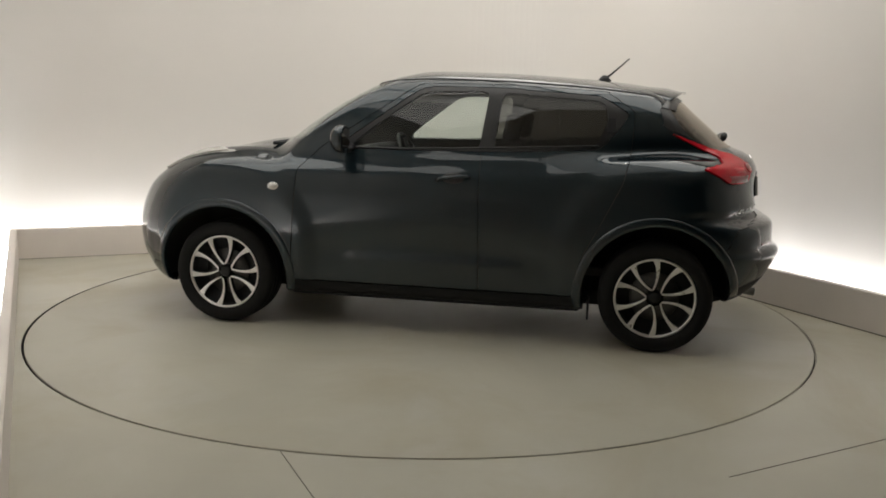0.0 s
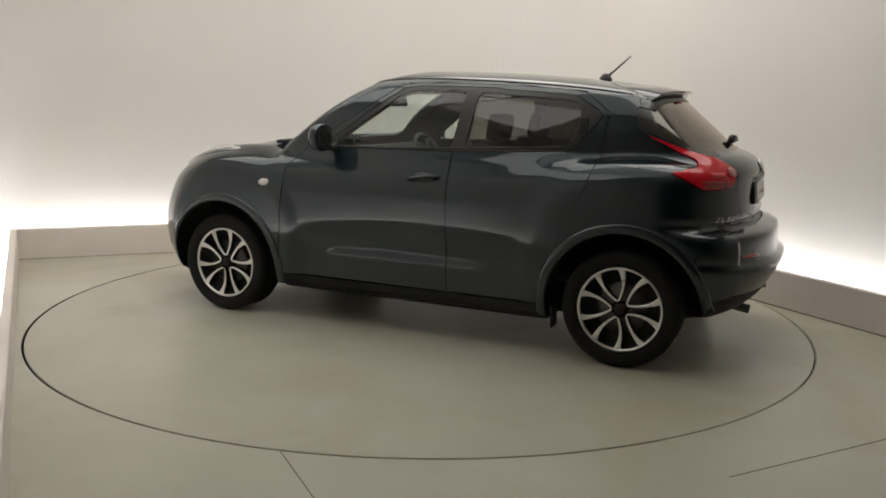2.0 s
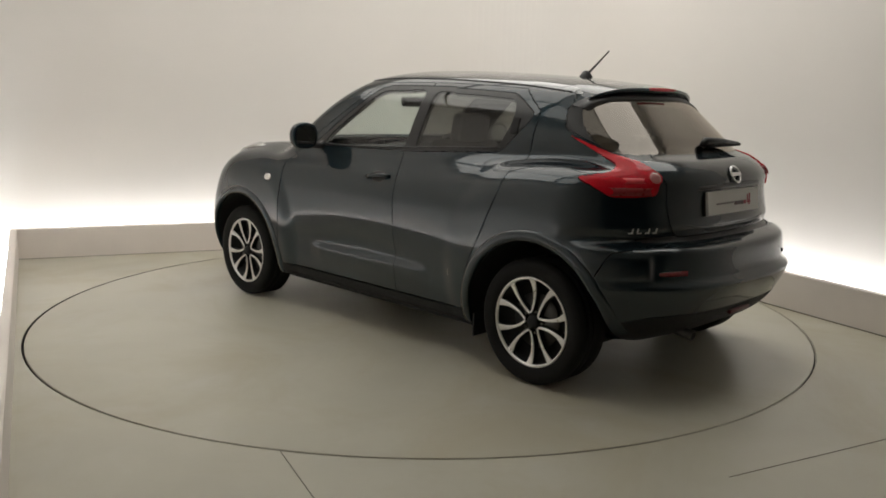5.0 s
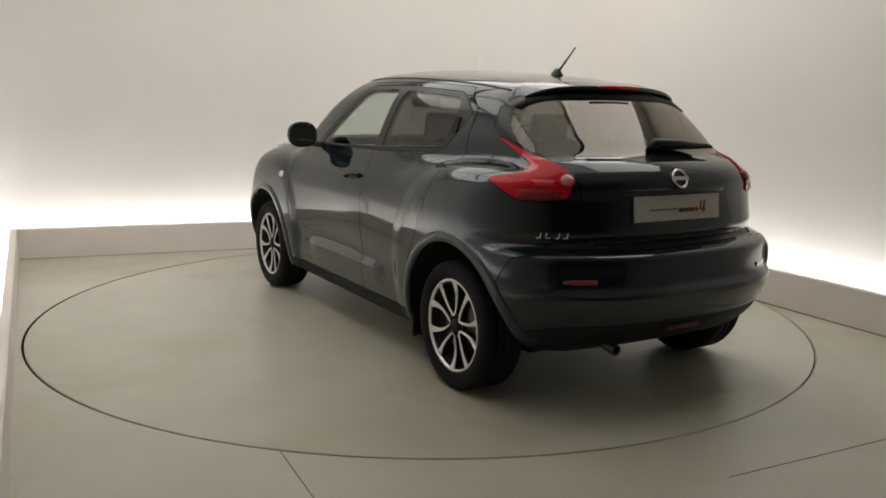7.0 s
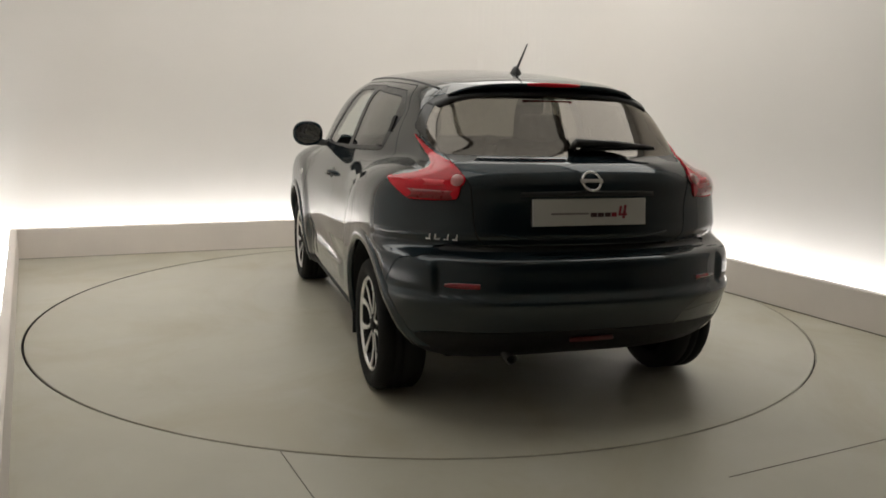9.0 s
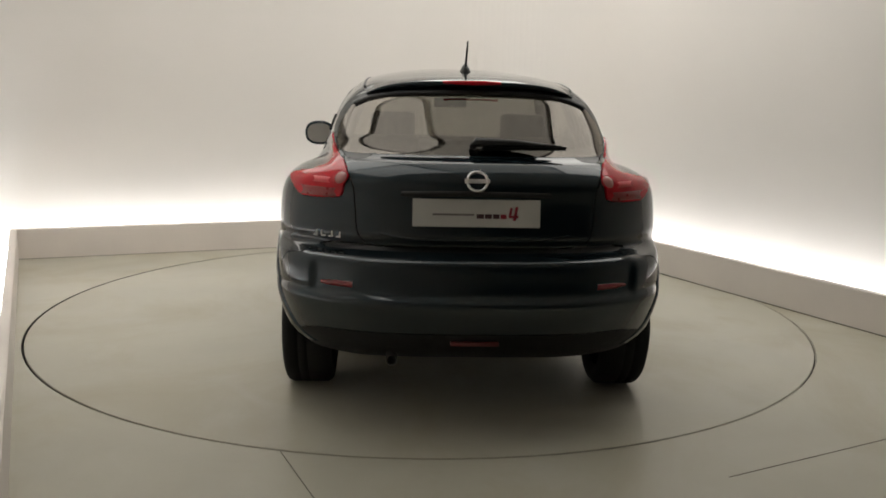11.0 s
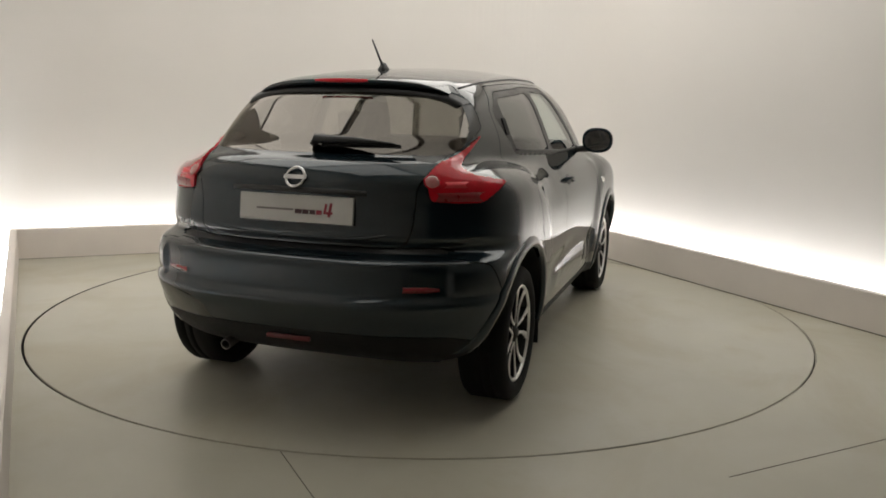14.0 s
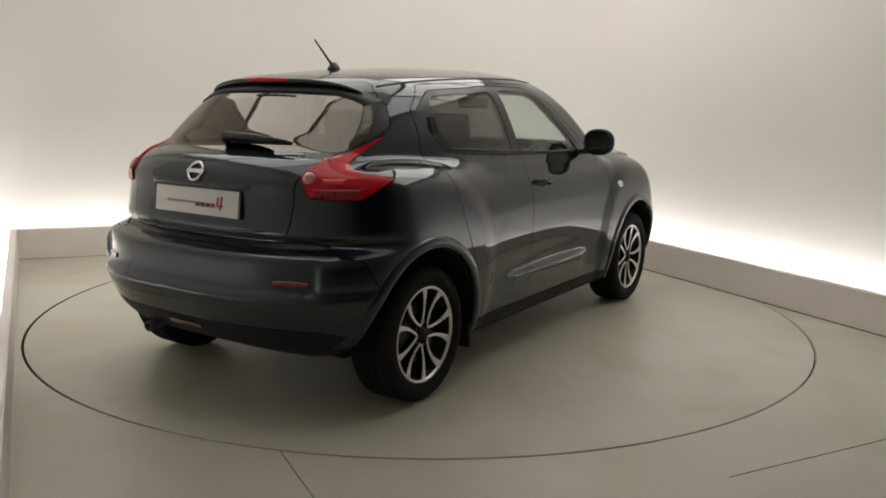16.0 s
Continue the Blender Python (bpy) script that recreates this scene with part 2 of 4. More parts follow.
        part("floor_joint", bm, JOINT_AND_SHADE, floor, "thin dark joint between floor panels", smooth=False)
    joint((-0.542, -2.335), (-0.542 + 0.4265 * 2.6, -2.335 - 0.9045 * 2.6))
    joint((1.137, -2.513), (1.137 + 0.9035 * 2.2, -2.513 + 0.4286 * 2.2))
    # low upstands round the floor and the walls behind them
    for name, i in (("north", 0), ("east", 1), ("west", 3)):
        j = (i + 1) % 4
        bm = bmesh.new()
        prism(bm, [IN[i], IN[j], LEDGE_OUT[j], LEDGE_OUT[i]], -0.16, LEDGE_H)
        bmesh.ops.bevel(bm, geom=[e for e in bm.edges if all(v.co.z > 0.2 for v in e.verts)], offset=0.006, segments=2, affect="EDGES")
        ob = part("ledge_" + name, bm, LEDGE, smooth=False)
        tagged(ob, "low beige upstand hiding a light strip along the floor edge", "ledge", kind="structure")
        if name != "west":
            # thin dark strip painted as the shadow line at the upstand's foot
            bm = bmesh.new()
            inner = corner_set(-0.004 if name == "east" else -0.002)
            h = 0.007 if name == "east" else 0.004
            prism(bm, [IN[i], IN[j], inner[j], inner[i]], 0.0005, h)
            part("foot_shade", bm, JOINT_AND_SHADE, ob, "thin dark strip painted as the shadow line at the foot of the upstand", smooth=False)
    for name, i in (("north", 0), ("east", 1), ("south", 2), ("west", 3)):
        j = (i + 1) % 4
        bm = bmesh.new()
        a, b = Vector(WALL_IN[i]), Vector(WALL_IN[j])
        if name in ("north", "east"):
            # half of a soft cove where the two walls meet
            p0, p1, p2 = [Vector(q) for q in (WALL_IN[0], WALL_IN[1], WALL_IN[2])]
            u, w = (p0 - p1).normalized() * COVE, (p2 - p1).normalized() * COVE
            bend = [p1 + u * (1 - f) ** 2 + w * f ** 2 for f in [k / 24 for k in range(25)]]
            if name == "north":
                plan = [a, *bend[:13], p1 + (p1 - (p0 + p2) / 2).normalized() * 0.2, Vector(WALL_OUT[0])]
            else:
                plan = [*bend[12:], b, Vector(WALL_OUT[2]), p1 + (p1 - (p0 + p2) / 2).normalized() * 0.2]
            prism(bm, [tuple(q) for q in plan], -0.16, ROOM_H)
        else:
            prism(bm, [WALL_IN[i], WALL_IN[j], WALL_OUT[j], WALL_OUT[i]], -0.16, ROOM_H)
        ob = part("wall_" + name, bm, WALL if name != "south" else DARKWALL, smooth=False)
        tagged(ob, "plain off-white plastered showroom wall washed by hidden light" if name != "south" else "unseen wall behind the camera, coloured dark to dim the car's reflections", "wall", kind="structure")
    bm = bmesh.new()
    prism(bm, [WALL_OUT[3], WALL_OUT[2], WALL_OUT[1], WALL_OUT[0]], ROOM_H, ROOM_H + 0.12)
    tagged(part("ceiling", bm, CEIL, smooth=False), "plain pale ceiling", "ceiling", kind="structure")
    # light strips in the trough between upstand and wall
    s0, s1 = corner_set(0.07), corner_set(0.12)
    for i in (0, 1, 3):
        j = (i + 1) % 4
        bm = bmesh.new()
        q = [Vector(p) for p in (s0[i], s0[j], s1[j], s1[i])]
        run = 4.7 / (q[1] - q[0]).length
        if i == 1:
            q[1], q[2] = q[0].lerp(q[1], run), q[3].lerp(q[2], run)
        if i == 3:
            q[0], q[3] = q[1].lerp(q[0], run), q[2].lerp(q[3], run)
        prism(bm, [tuple(p) for p in q], 0.06, 0.09)
        ob = part("light_strip", bm, STRIP, smooth=False)
        tagged(ob, "glowing cool white light strip behind the upstand", "light strip", kind="structure")


RING_R = 2.391
build_room()


def build_turntable():
    base = tagged(new("turntable"), "round beige painted floor turntable with a dark edge gap", "turntable")
    bm = bmesh.new()
    lathe(bm, [(0.0, 0.0), (1.2, 0.0), (RING_R - 0.016, 0.0), (RING_R - 0.013, -0.003), (RING_R - 0.013, -0.01)], 160, pose(0, 0, 0, 90, 0, 0))
    part("disc", bm, TABLE, base, smooth=False)
    bm = bmesh.new()
    lathe(bm, [(RING_R - 0.013, -0.01), (RING_R - 0.013, -0.11), (1.0, -0.11)], 160, pose(0, 0, 0, 90, 0, 0))
    part("skirt", bm, GAP_SHADE, base, "edge below the disc, coloured dark as gap shade", smooth=False)
    return base


turntable = build_turntable()


def ceiling_light(i, j):
    """One square of the glowing ceiling over the turntable."""
    top = tagged(new("ceiling_light"), "large square glowing ceiling panel with a thin metal frame", "ceiling light", "ceiling lights over the turntable")
    c = Vector((ALONG[0] * i * 1.56 + 0.9045 * j * 1.56, ALONG[1] * i * 1.56 + 0.4265 * j * 1.56, 0))
    top.matrix_basis = pose(c.x - ALONG[0] * 0.1, c.y - ALONG[1] * 0.1, ROOM_H, 0, 0, -64.75)
    for sx, sy, px, py in ((1.51, 0.018, 0, 0.746), (1.51, 0.018, 0, -0.746), (0.018, 1.474, 0.746, 0), (0.018, 1.474, -0.746, 0)):
        bm = bmesh.new()
        box(bm, px, py, -0.02, sx, sy, 0.04, 0.003)
        part("frame_bar", bm, METAL, top, "thin metal frame bar", smooth=False)
    bm = bmesh.new()
    box(bm, 0, 0, -0.02, 1.47, 1.47, 0.03)
    part("diffuser", bm, PANELS[i + 1][j + 1], top, "glowing white fabric diffuser", smooth=False)
    return top


for a in (-1, 0, 1):
    for b in (-1, 0, 1):
        ceiling_light(a, b)


# ---- the car: a smooth shell from a few profile curves ----
def curve(rows, lo, hi, soft=0.02):
    """A smooth function through a few (at, value) rows."""
    rows = sorted(rows)
    xs, ys = np.array([r[0] for r in rows], float), np.array([r[1] for r in rows], float)
    d = np.diff(ys) / np.diff(xs)
    g = np.concatenate([[d[0]], np.where(d[1:] * d[:-1] > 0, 2 * d[1:] * d[:-1] / (d[1:] + d[:-1] + 1e-12), 0), [d[-1]]])
    t = np.linspace(lo, hi, 1200)
    i = np.clip(np.searchsorted(xs, t) - 1, 0, len(xs) - 2)
    h = xs[i + 1] - xs[i]
    s = np.clip((t - xs[i]) / h, 0, 1)
    v = (2 * s**3 - 3 * s**2 + 1) * ys[i] + (s**3 - 2 * s**2 + s) * h * g[i] + (-2 * s**3 + 3 * s**2) * ys[i + 1] + (s**3 - s**2) * h * g[i + 1]
    w = max(1, int(soft / (hi - lo) * 1200))
    k = np.hanning(2 * w + 3)
    v = np.convolve(np.pad(v, w + 1, mode="edge"), k / k.sum(), mode="valid")
    return lambda q: np.interp(q, t, v)


def smax(a, b, k):
    h = np.maximum(k - np.abs(a - b), 0) / k
    return np.maximum(a, b) + h * h * k * 0.25


def smin(a, b, k):
    return -smax(-a, -b, k)


# rear and front ends of the body on its centre line, by height
REAR = curve([(0.15, 1.60), (0.24, 1.72), (0.30, 1.83), (0.37, 1.905), (0.46, 1.960), (0.51, 1.984), (0.540, 1.993), (0.556, 1.986), (0.574, 1.958), (0.62, 1.951), (0.685, 1.948), (0.710, 1.938), (0.73, 1.87),
              (0.755, 1.83), (0.80, 1.842), (0.84, 1.835), (0.93, 1.825), (1.0, 1.83), (1.05, 1.812), (1.09, 1.77), (1.12, 1.695),
              (1.20, 1.60), (1.30, 1.485), (1.38, 1.395), (1.46, 1.30), (1.60, 1.14)], 0.1, 1.7, 0.008)
FRONT = curve([(0.12, 1.80), (0.20, 1.96), (0.30, 2.05), (0.42, 2.10), (0.54, 2.11), (0.64, 2.09), (0.74, 2.05), (0.84, 1.99), (0.94, 1.88), (1.1, 1.6)], 0.1, 1.7)
HOOD = curve([(-2.2, 1.06), (-1.6, 1.125), (-1.25, 1.15), (-0.7, 1.14), (0.2, 1.11), (0.8, 1.09), (1.14, 1.075), (1.43, 1.03), (1.64, 0.985), (1.85, 0.91), (2.0, 0.83), (2.2, 0.7)], -2.3, 2.3, 0.05)
SIDE = curve([(0.15, 0.76), (0.24, 0.800), (0.32, 0.820), (0.40, 0.825), (0.47, 0.825), (0.53, 0.829), (0.60, 0.841), (0.68, 0.846), (0.80, 0.846), (0.90, 0.838), (0.98, 0.822),
              (1.06, 0.792), (1.14, 0.755), (1.25, 0.70)], 0.1, 1.7, 0.016)
ROOF = curve([(-1.7, 1.375), (-1.4, 1.432), (-1.14, 1.474), (-0.92, 1.498), (-0.67, 1.516), (-0.30, 1.534), (0.05, 1.54), (0.30, 1.528), (0.50, 1.50), (0.9, 1.40)], -2.3, 2.3, 0.05)
SCREEN = curve([(1.0, 1.16), (1.10, 1.055), (1.262, 0.83), (1.37, 0.645), (1.462, 0.45), (1.54, 0.20), (1.62, -0.1)], 0.9, 1.7, 0.02)
HALF = curve([(1.02, 0.775), (1.10, 0.742), (1.25, 0.685), (1.40, 0.615), (1.50, 0.55), (1.60, 0.46)], 0.9, 1.7, 0.03)


def bell(v, mid, wide):
    return np.exp(-((v - mid) / wide) ** 2)


def fender(x, y, z, cx, cz, rx, rz):
    """A round wing over a wheel, its top falling outwards."""
    up = z - cz + 0.22 * np.clip(y - 0.60, 0, 1)
    r = ((np.abs(x - cx) / rx) ** 2.4 + (np.abs(up) / rz) ** 2.4 + 1e-9) ** (1 / 2.4)
    return (r - 1) * 0.55


def body_field(p):
    """Below zero inside the body."""
    x, y, z = p[:, 0], np.abs(p[:, 1]), p[:, 2]
    end = (y / 0.8) ** 2.6
    tail = (y / 0.8) ** 3.2
    cheek = 0.026 * np.clip((y - 0.655) / 0.03, 0, 1) * np.exp(-((z - 0.632) / 0.062) ** 4)
    rear = (-x - REAR(z) + 0.275 * tail - cheek) * 0.93
    front = (x - FRONT(z) + 0.36 * end) * 0.93
    haunch = 0.014 * bell(x, -1.34, 0.36) * bell(z, 0.86, 0.20) + 0.020 * bell(x, -1.27, 0.50) * bell(z, 0.55, 0.20)
    wing = 0.012 * bell(x, 1.22, 0.42) * bell(z, 0.80, 0.20) + 0.020 * bell(x, 1.25, 0.50) * bell(z, 0.54, 0.2)
    ridge = 0.012 * np.clip((0.54 - np.abs(x + 0.02)) * 9, 0, 1) * np.where(z > 0.44, bell(z, 0.44, 0.028), bell(z, 0.44, 0.075))
    waist = ridge - 0.006 * bell(x, 0.0, 0.5) * bell(z, 0.54, 0.08)
    taper = -0.10 * np.clip(-x - 1.2, 0, 1) ** 1.6 - 0.07 * np.clip(x - 1.35, 0, 1) ** 1.5
    zs = z + 0.055 * (1 - bell(x, 0.05, 0.55)) * bell(z, 0.55, 0.14)
    doors = 0.5 * (np.tanh((0.80 - x) / 0.15) + np.tanh((x + 0.74) / 0.15))
    lean = 0.046 * doors * np.clip((z - 0.80) / 0.25, 0, 1) ** 1.4
    side = (y - SIDE(zs) - haunch - wing - waist - taper + lean) * 0.97
    top = (z - HOOD(x) + (0.055 + 0.035 * bell(x, -1.3, 0.5) + 0.045 * bell(x, 1.10, 0.35)) * (y / 0.7) ** 2.6 - 0.020 * bell(x, 1.10, 0.35) - 0.045 * bell(y, 0.64, 0.13) * bell(x, 1.42, 0.36)) * 0.95
    edge = 0.10 - 0.065 * np.clip(bell(x, -1.38, 0.38) + bell(x, 1.30, 0.40), 0, 1)
    low = smax(smax(side, top, edge), smax(rear, front, 0.05), 0.10)
    hips = smax(fender(x, y, z, -1.27, 0.54, 0.60, 0.555), (y - 0.858 - taper + 0.55 * np.clip(z - 0.84, 0, 1) ** 2 + 0.5 * np.clip(0.55 - z, 0, 1) ** 2) * 0.97, 0.12)
    wings = smax(fender(x, y, z, 1.22, 0.50, 0.54, 0.535), (y - 0.872 - taper + 0.60 * np.clip(z - 0.78, 0, 1) ** 2 + 0.5 * np.clip(0.55 - z, 0, 1) ** 2) * 0.97, 0.11)
    low = smin(low, smax(hips, rear, 0.10), 0.030)
    low = smin(low, smax(wings, front, 0.10), 0.030)
    low = smax(low, 0.205 - z + 0.03 * np.clip(x - 1.7, 0, 1) + 0.065 * np.clip((-x - 1.5) / 0.35, 0, 1), 0.05)
    half = HALF(z) - 0.10 * np.clip(-x - 0.45, 0, 2) ** 1.7 - 0.03 * bell(x, -1.25, 0.35) * bell(z, 1.08, 0.07) - 0.05 * np.clip(x - 0.1, 0, 2) ** 1.5
    cab = smax((y - half) * 0.92, (z - ROOF(x) + 0.055 * (y / 0.5) ** 2.4) * 0.98, 0.10)
    cab = smax(cab, (x - SCREEN(z) + 0.16 * (y / 0.6) ** 2.2) * 0.62, 0.05)
    cab = smax(cab, (-x - REAR(z) + 0.16 * (y / 0.6) ** 2.4) * 0.70, 0.07)
    cab = smax(cab, 0.90 - z, 0.05)
    return smin(low, cab, 0.035)


def body_grid(nx=240, ny=96, nz=116):
    """A box's lattice, drawn onto the shell along rays from the middle of the car."""
    index, pts, quads = {}, [], []

    def vid(i, j, k):
        key = (i, j, k)
        if key not in index:
            index[key] = len(pts)
            pts.append(key)
        return index[key]

    for i in range(nx):
        for j in range(ny):
            quads.append((vid(i, j, 0), vid(i, j + 1, 0), vid(i + 1, j + 1, 0), vid(i + 1, j, 0)))
            quads.append((vid(i, j, nz), vid(i + 1, j, nz), vid(i + 1, j + 1, nz), vid(i, j + 1, nz)))
        for k in range(nz):
            quads.append((vid(i, 0, k), vid(i + 1, 0, k), vid(i + 1, 0, k + 1), vid(i, 0, k + 1)))
            quads.append((vid(i, ny, k), vid(i, ny, k + 1), vid(i + 1, ny, k + 1), vid(i + 1, ny, k)))
    for j in range(ny):
        for k in range(nz):
            quads.append((vid(0, j, k), vid(0, j, k + 1), vid(0, j + 1, k + 1), vid(0, j + 1, k)))
            quads.append((vid(nx, j, k), vid(nx, j + 1, k), vid(nx, j + 1, k + 1), vid(nx, j, k + 1)))
    g = np.array(pts, float) / np.array([nx, ny, nz]) * 2 - 1
    far = np.stack([0.04 + 2.14 * g[:, 0], 0.95 * g[:, 1], 0.86 + 0.72 * g[:, 2]], 1)
    eye = np.stack([np.clip(far[:, 0], -1.25, 1.25), far[:, 1] * 0.25, np.full(len(far), 0.74)], 1)
    eye[:, 0] = far[:, 0] * 0.60 + 0.02
    way = far - eye
    lo, hi = np.zeros(len(far)), np.full(len(far), 1.6)
    for _ in range(34):
        mid = (lo + hi) / 2
        inside = body_field(eye + way * mid[:, None]) < 0
        lo, hi = np.where(inside, mid, lo), np.where(inside, hi, mid)
    return eye + way * lo[:, None], np.array(quads)


def settle_on(p, times=3):
    """Moves points onto the shell along its slope."""
    for _ in range(times):
        f = body_field(p)
        g = np.stack([(body_field(p + np.eye(3)[i] * 1e-4) - f) / 1e-4 for i in range(3)], 1)
        p = p - g * (f / np.maximum((g * g).sum(1), 0.05))[:, None]
    return p


def slope(p):
    f = body_field(p)
    g = np.stack([(body_field(p + np.eye(3)[i] * 1e-3) - f) / 1e-3 for i in range(3)], 1)
    return g / np.linalg.norm(g, axis=1, keepdims=True)


def rounded(pts, r=0.03):
    """A closed outline with its corners rounded off by up to r."""
    pts = [np.array(p, float) for p in pts]
    out = []
    for i, p in enumerate(pts):
        a, b = pts[i - 1] - p, pts[(i + 1) % len(pts)] - p
        la, lb = np.linalg.norm(a), np.linalg.norm(b)
        u, w = p + a / la * min(r, 0.45 * la), p + b / lb * min(r, 0.45 * lb)
        out += [(1 - f) ** 2 * u + 2 * f * (1 - f) * p + f * f * w for f in (0, 0.25, 0.5, 0.75, 1)]
    return np.array(out)


def within(poly, q):
    inside = np.zeros(len(q), bool)
    for a, b in zip(poly, np.roll(poly, -1, 0)):
        cross = (a[1] > q[:, 1]) != (b[1] > q[:, 1])
        at = (b[0] - a[0]) * (q[:, 1] - a[1]) / (b[1] - a[1] + 1e-12) + a[0]
        inside ^= cross & (q[:, 0] < at)
    return inside


def nearest(poly, q):
    best, out = np.full(len(q), 1e9), q.copy()
    for a, b in zip(poly, np.roll(poly, -1, 0)):
        e = b - a
        s = np.clip(((q - a) @ e) / (e @ e + 1e-12), 0, 1)
        c = a + s[:, None] * e
        d = ((q - c) ** 2).sum(1)
        m = d < best
        best[m], out[m] = d[m], c[m]
    return out, np.sqrt(best)


XZ = (np.array([1.0, 0, 0]), np.array([0, 0, 1.0]))
YZ = (np.array([0, 1.0, 0]), np.array([0, 0, 1.0]))
XY = (np.array([1.0, 0, 0]), np.array([0, 1.0, 0]))
CORNER = (np.array([0.6, 0.8, 0]), np.array([0, 0, 1.0]))   # seen from a rear corner


class Shell:
    def __init__(self):
        self.v, self.q = body_grid()
        self.tag = np.array(["body"] * len(self.q), dtype=object)
        self.locked = np.zeros(len(self.v), bool)

    def folded(self):
        w = self.v.copy()
        w[:, 1] = np.abs(w[:, 1])
        return w

    def region(self, name, axes, poly, where, only=("body",), snap=0.03):
        w = self.folded()
        mid = w[self.q].mean(1)
        sel = within(poly, np.stack([mid @ axes[0], mid @ axes[1]], 1)) & where(mid) & np.isin(self.tag, only)
        self.tag[sel] = name
        mine, other = np.zeros(len(w), bool), np.zeros(len(w), bool)
        mine[self.q[sel].ravel()] = True
        other[self.q[~sel].ravel()] = True
        edge = np.nonzero(mine & other & ~self.locked)[0]
        at = np.stack([w[edge] @ axes[0], w[edge] @ axes[1]], 1)
        to, dist = nearest(poly, at)
        ok = dist < snap
        edge, at, to = edge[ok], at[ok], to[ok]
        move = (to - at)[:, :1] * axes[0] + (to - at)[:, 1:] * axes[1]
        move[:, 1] *= np.where(self.v[edge, 1] < 0, -1, 1)
        self.v[edge] = settle_on(self.v[edge] + move, 2)
        self.locked[edge] = True

    def take(self, name, side=0):
        sel = self.tag == name
        if side:
            sel &= (self.v[self.q].mean(1)[:, 1] * side) > 0
        faces = self.q[sel]
        ids, inv = np.unique(faces.ravel(), return_inverse=True)
        return self.v[ids], inv.reshape(-1, 4)

    def panel(self, name, part_name, mat, parent, label="", side=0, lift=0.0, gap=0.0025, depth=0.02):
        v, f = self.take(name, side)
        if not len(f):
            return None
        n = slope(v)
        count = {}
        for a, b, c, d in f:
            for e in ((a, b), (b, c), (c, d), (d, a)):
                k = (min(e), max(e))
                count[k] = None if k in count else e
        rim = [e for e in count.values() if e is not None]
        mid = np.zeros((len(v), 3))
        hits = np.zeros(len(v))
        centre = v[f].mean(1)
        for i in range(4):
            np.add.at(mid, f[:, i], centre)
            np.add.at(hits, f[:, i], 1)
        mid /= hits[:, None]
        on = np.unique(np.array(rim).ravel())
        inward = mid[on] - v[on]
        inward -= (inward * n[on]).sum(1, keepdims=True) * n[on]
        ln = np.linalg.norm(inward, axis=1, keepdims=True)
        v = v + n * lift
        v[on] += inward / np.maximum(ln, 1e-4) * gap
        extra = {i: len(v) + k for k, i in enumerate(on)}
        again = {i: len(v) + len(on) + k for k, i in enumerate(on)}
        v = np.concatenate([v, v[on], v[on] - n[on] * depth])
        skirt = [(extra[b], extra[a], again[a], again[b]) for a, b in rim]
        return mesh_part(part_name, v, [tuple(q) for q in f] + skirt, mat, parent, label)


def wheel_arch_poly(cx):
    return np.array([(cx + ARCH_R * math.cos(a), WHEEL_Z + ARCH_R * math.sin(a)) for a in np.linspace(0, 2 * math.pi, 72, endpoint=False)])


WHEEL_X, WHEEL_Z, ARCH_R, TYRE_R = 1.265, 0.308, 0.400, 0.308

car = tagged(new("car"), "dark blue-green compact crossover car standing on the turntable", "car")


PARTS = {}


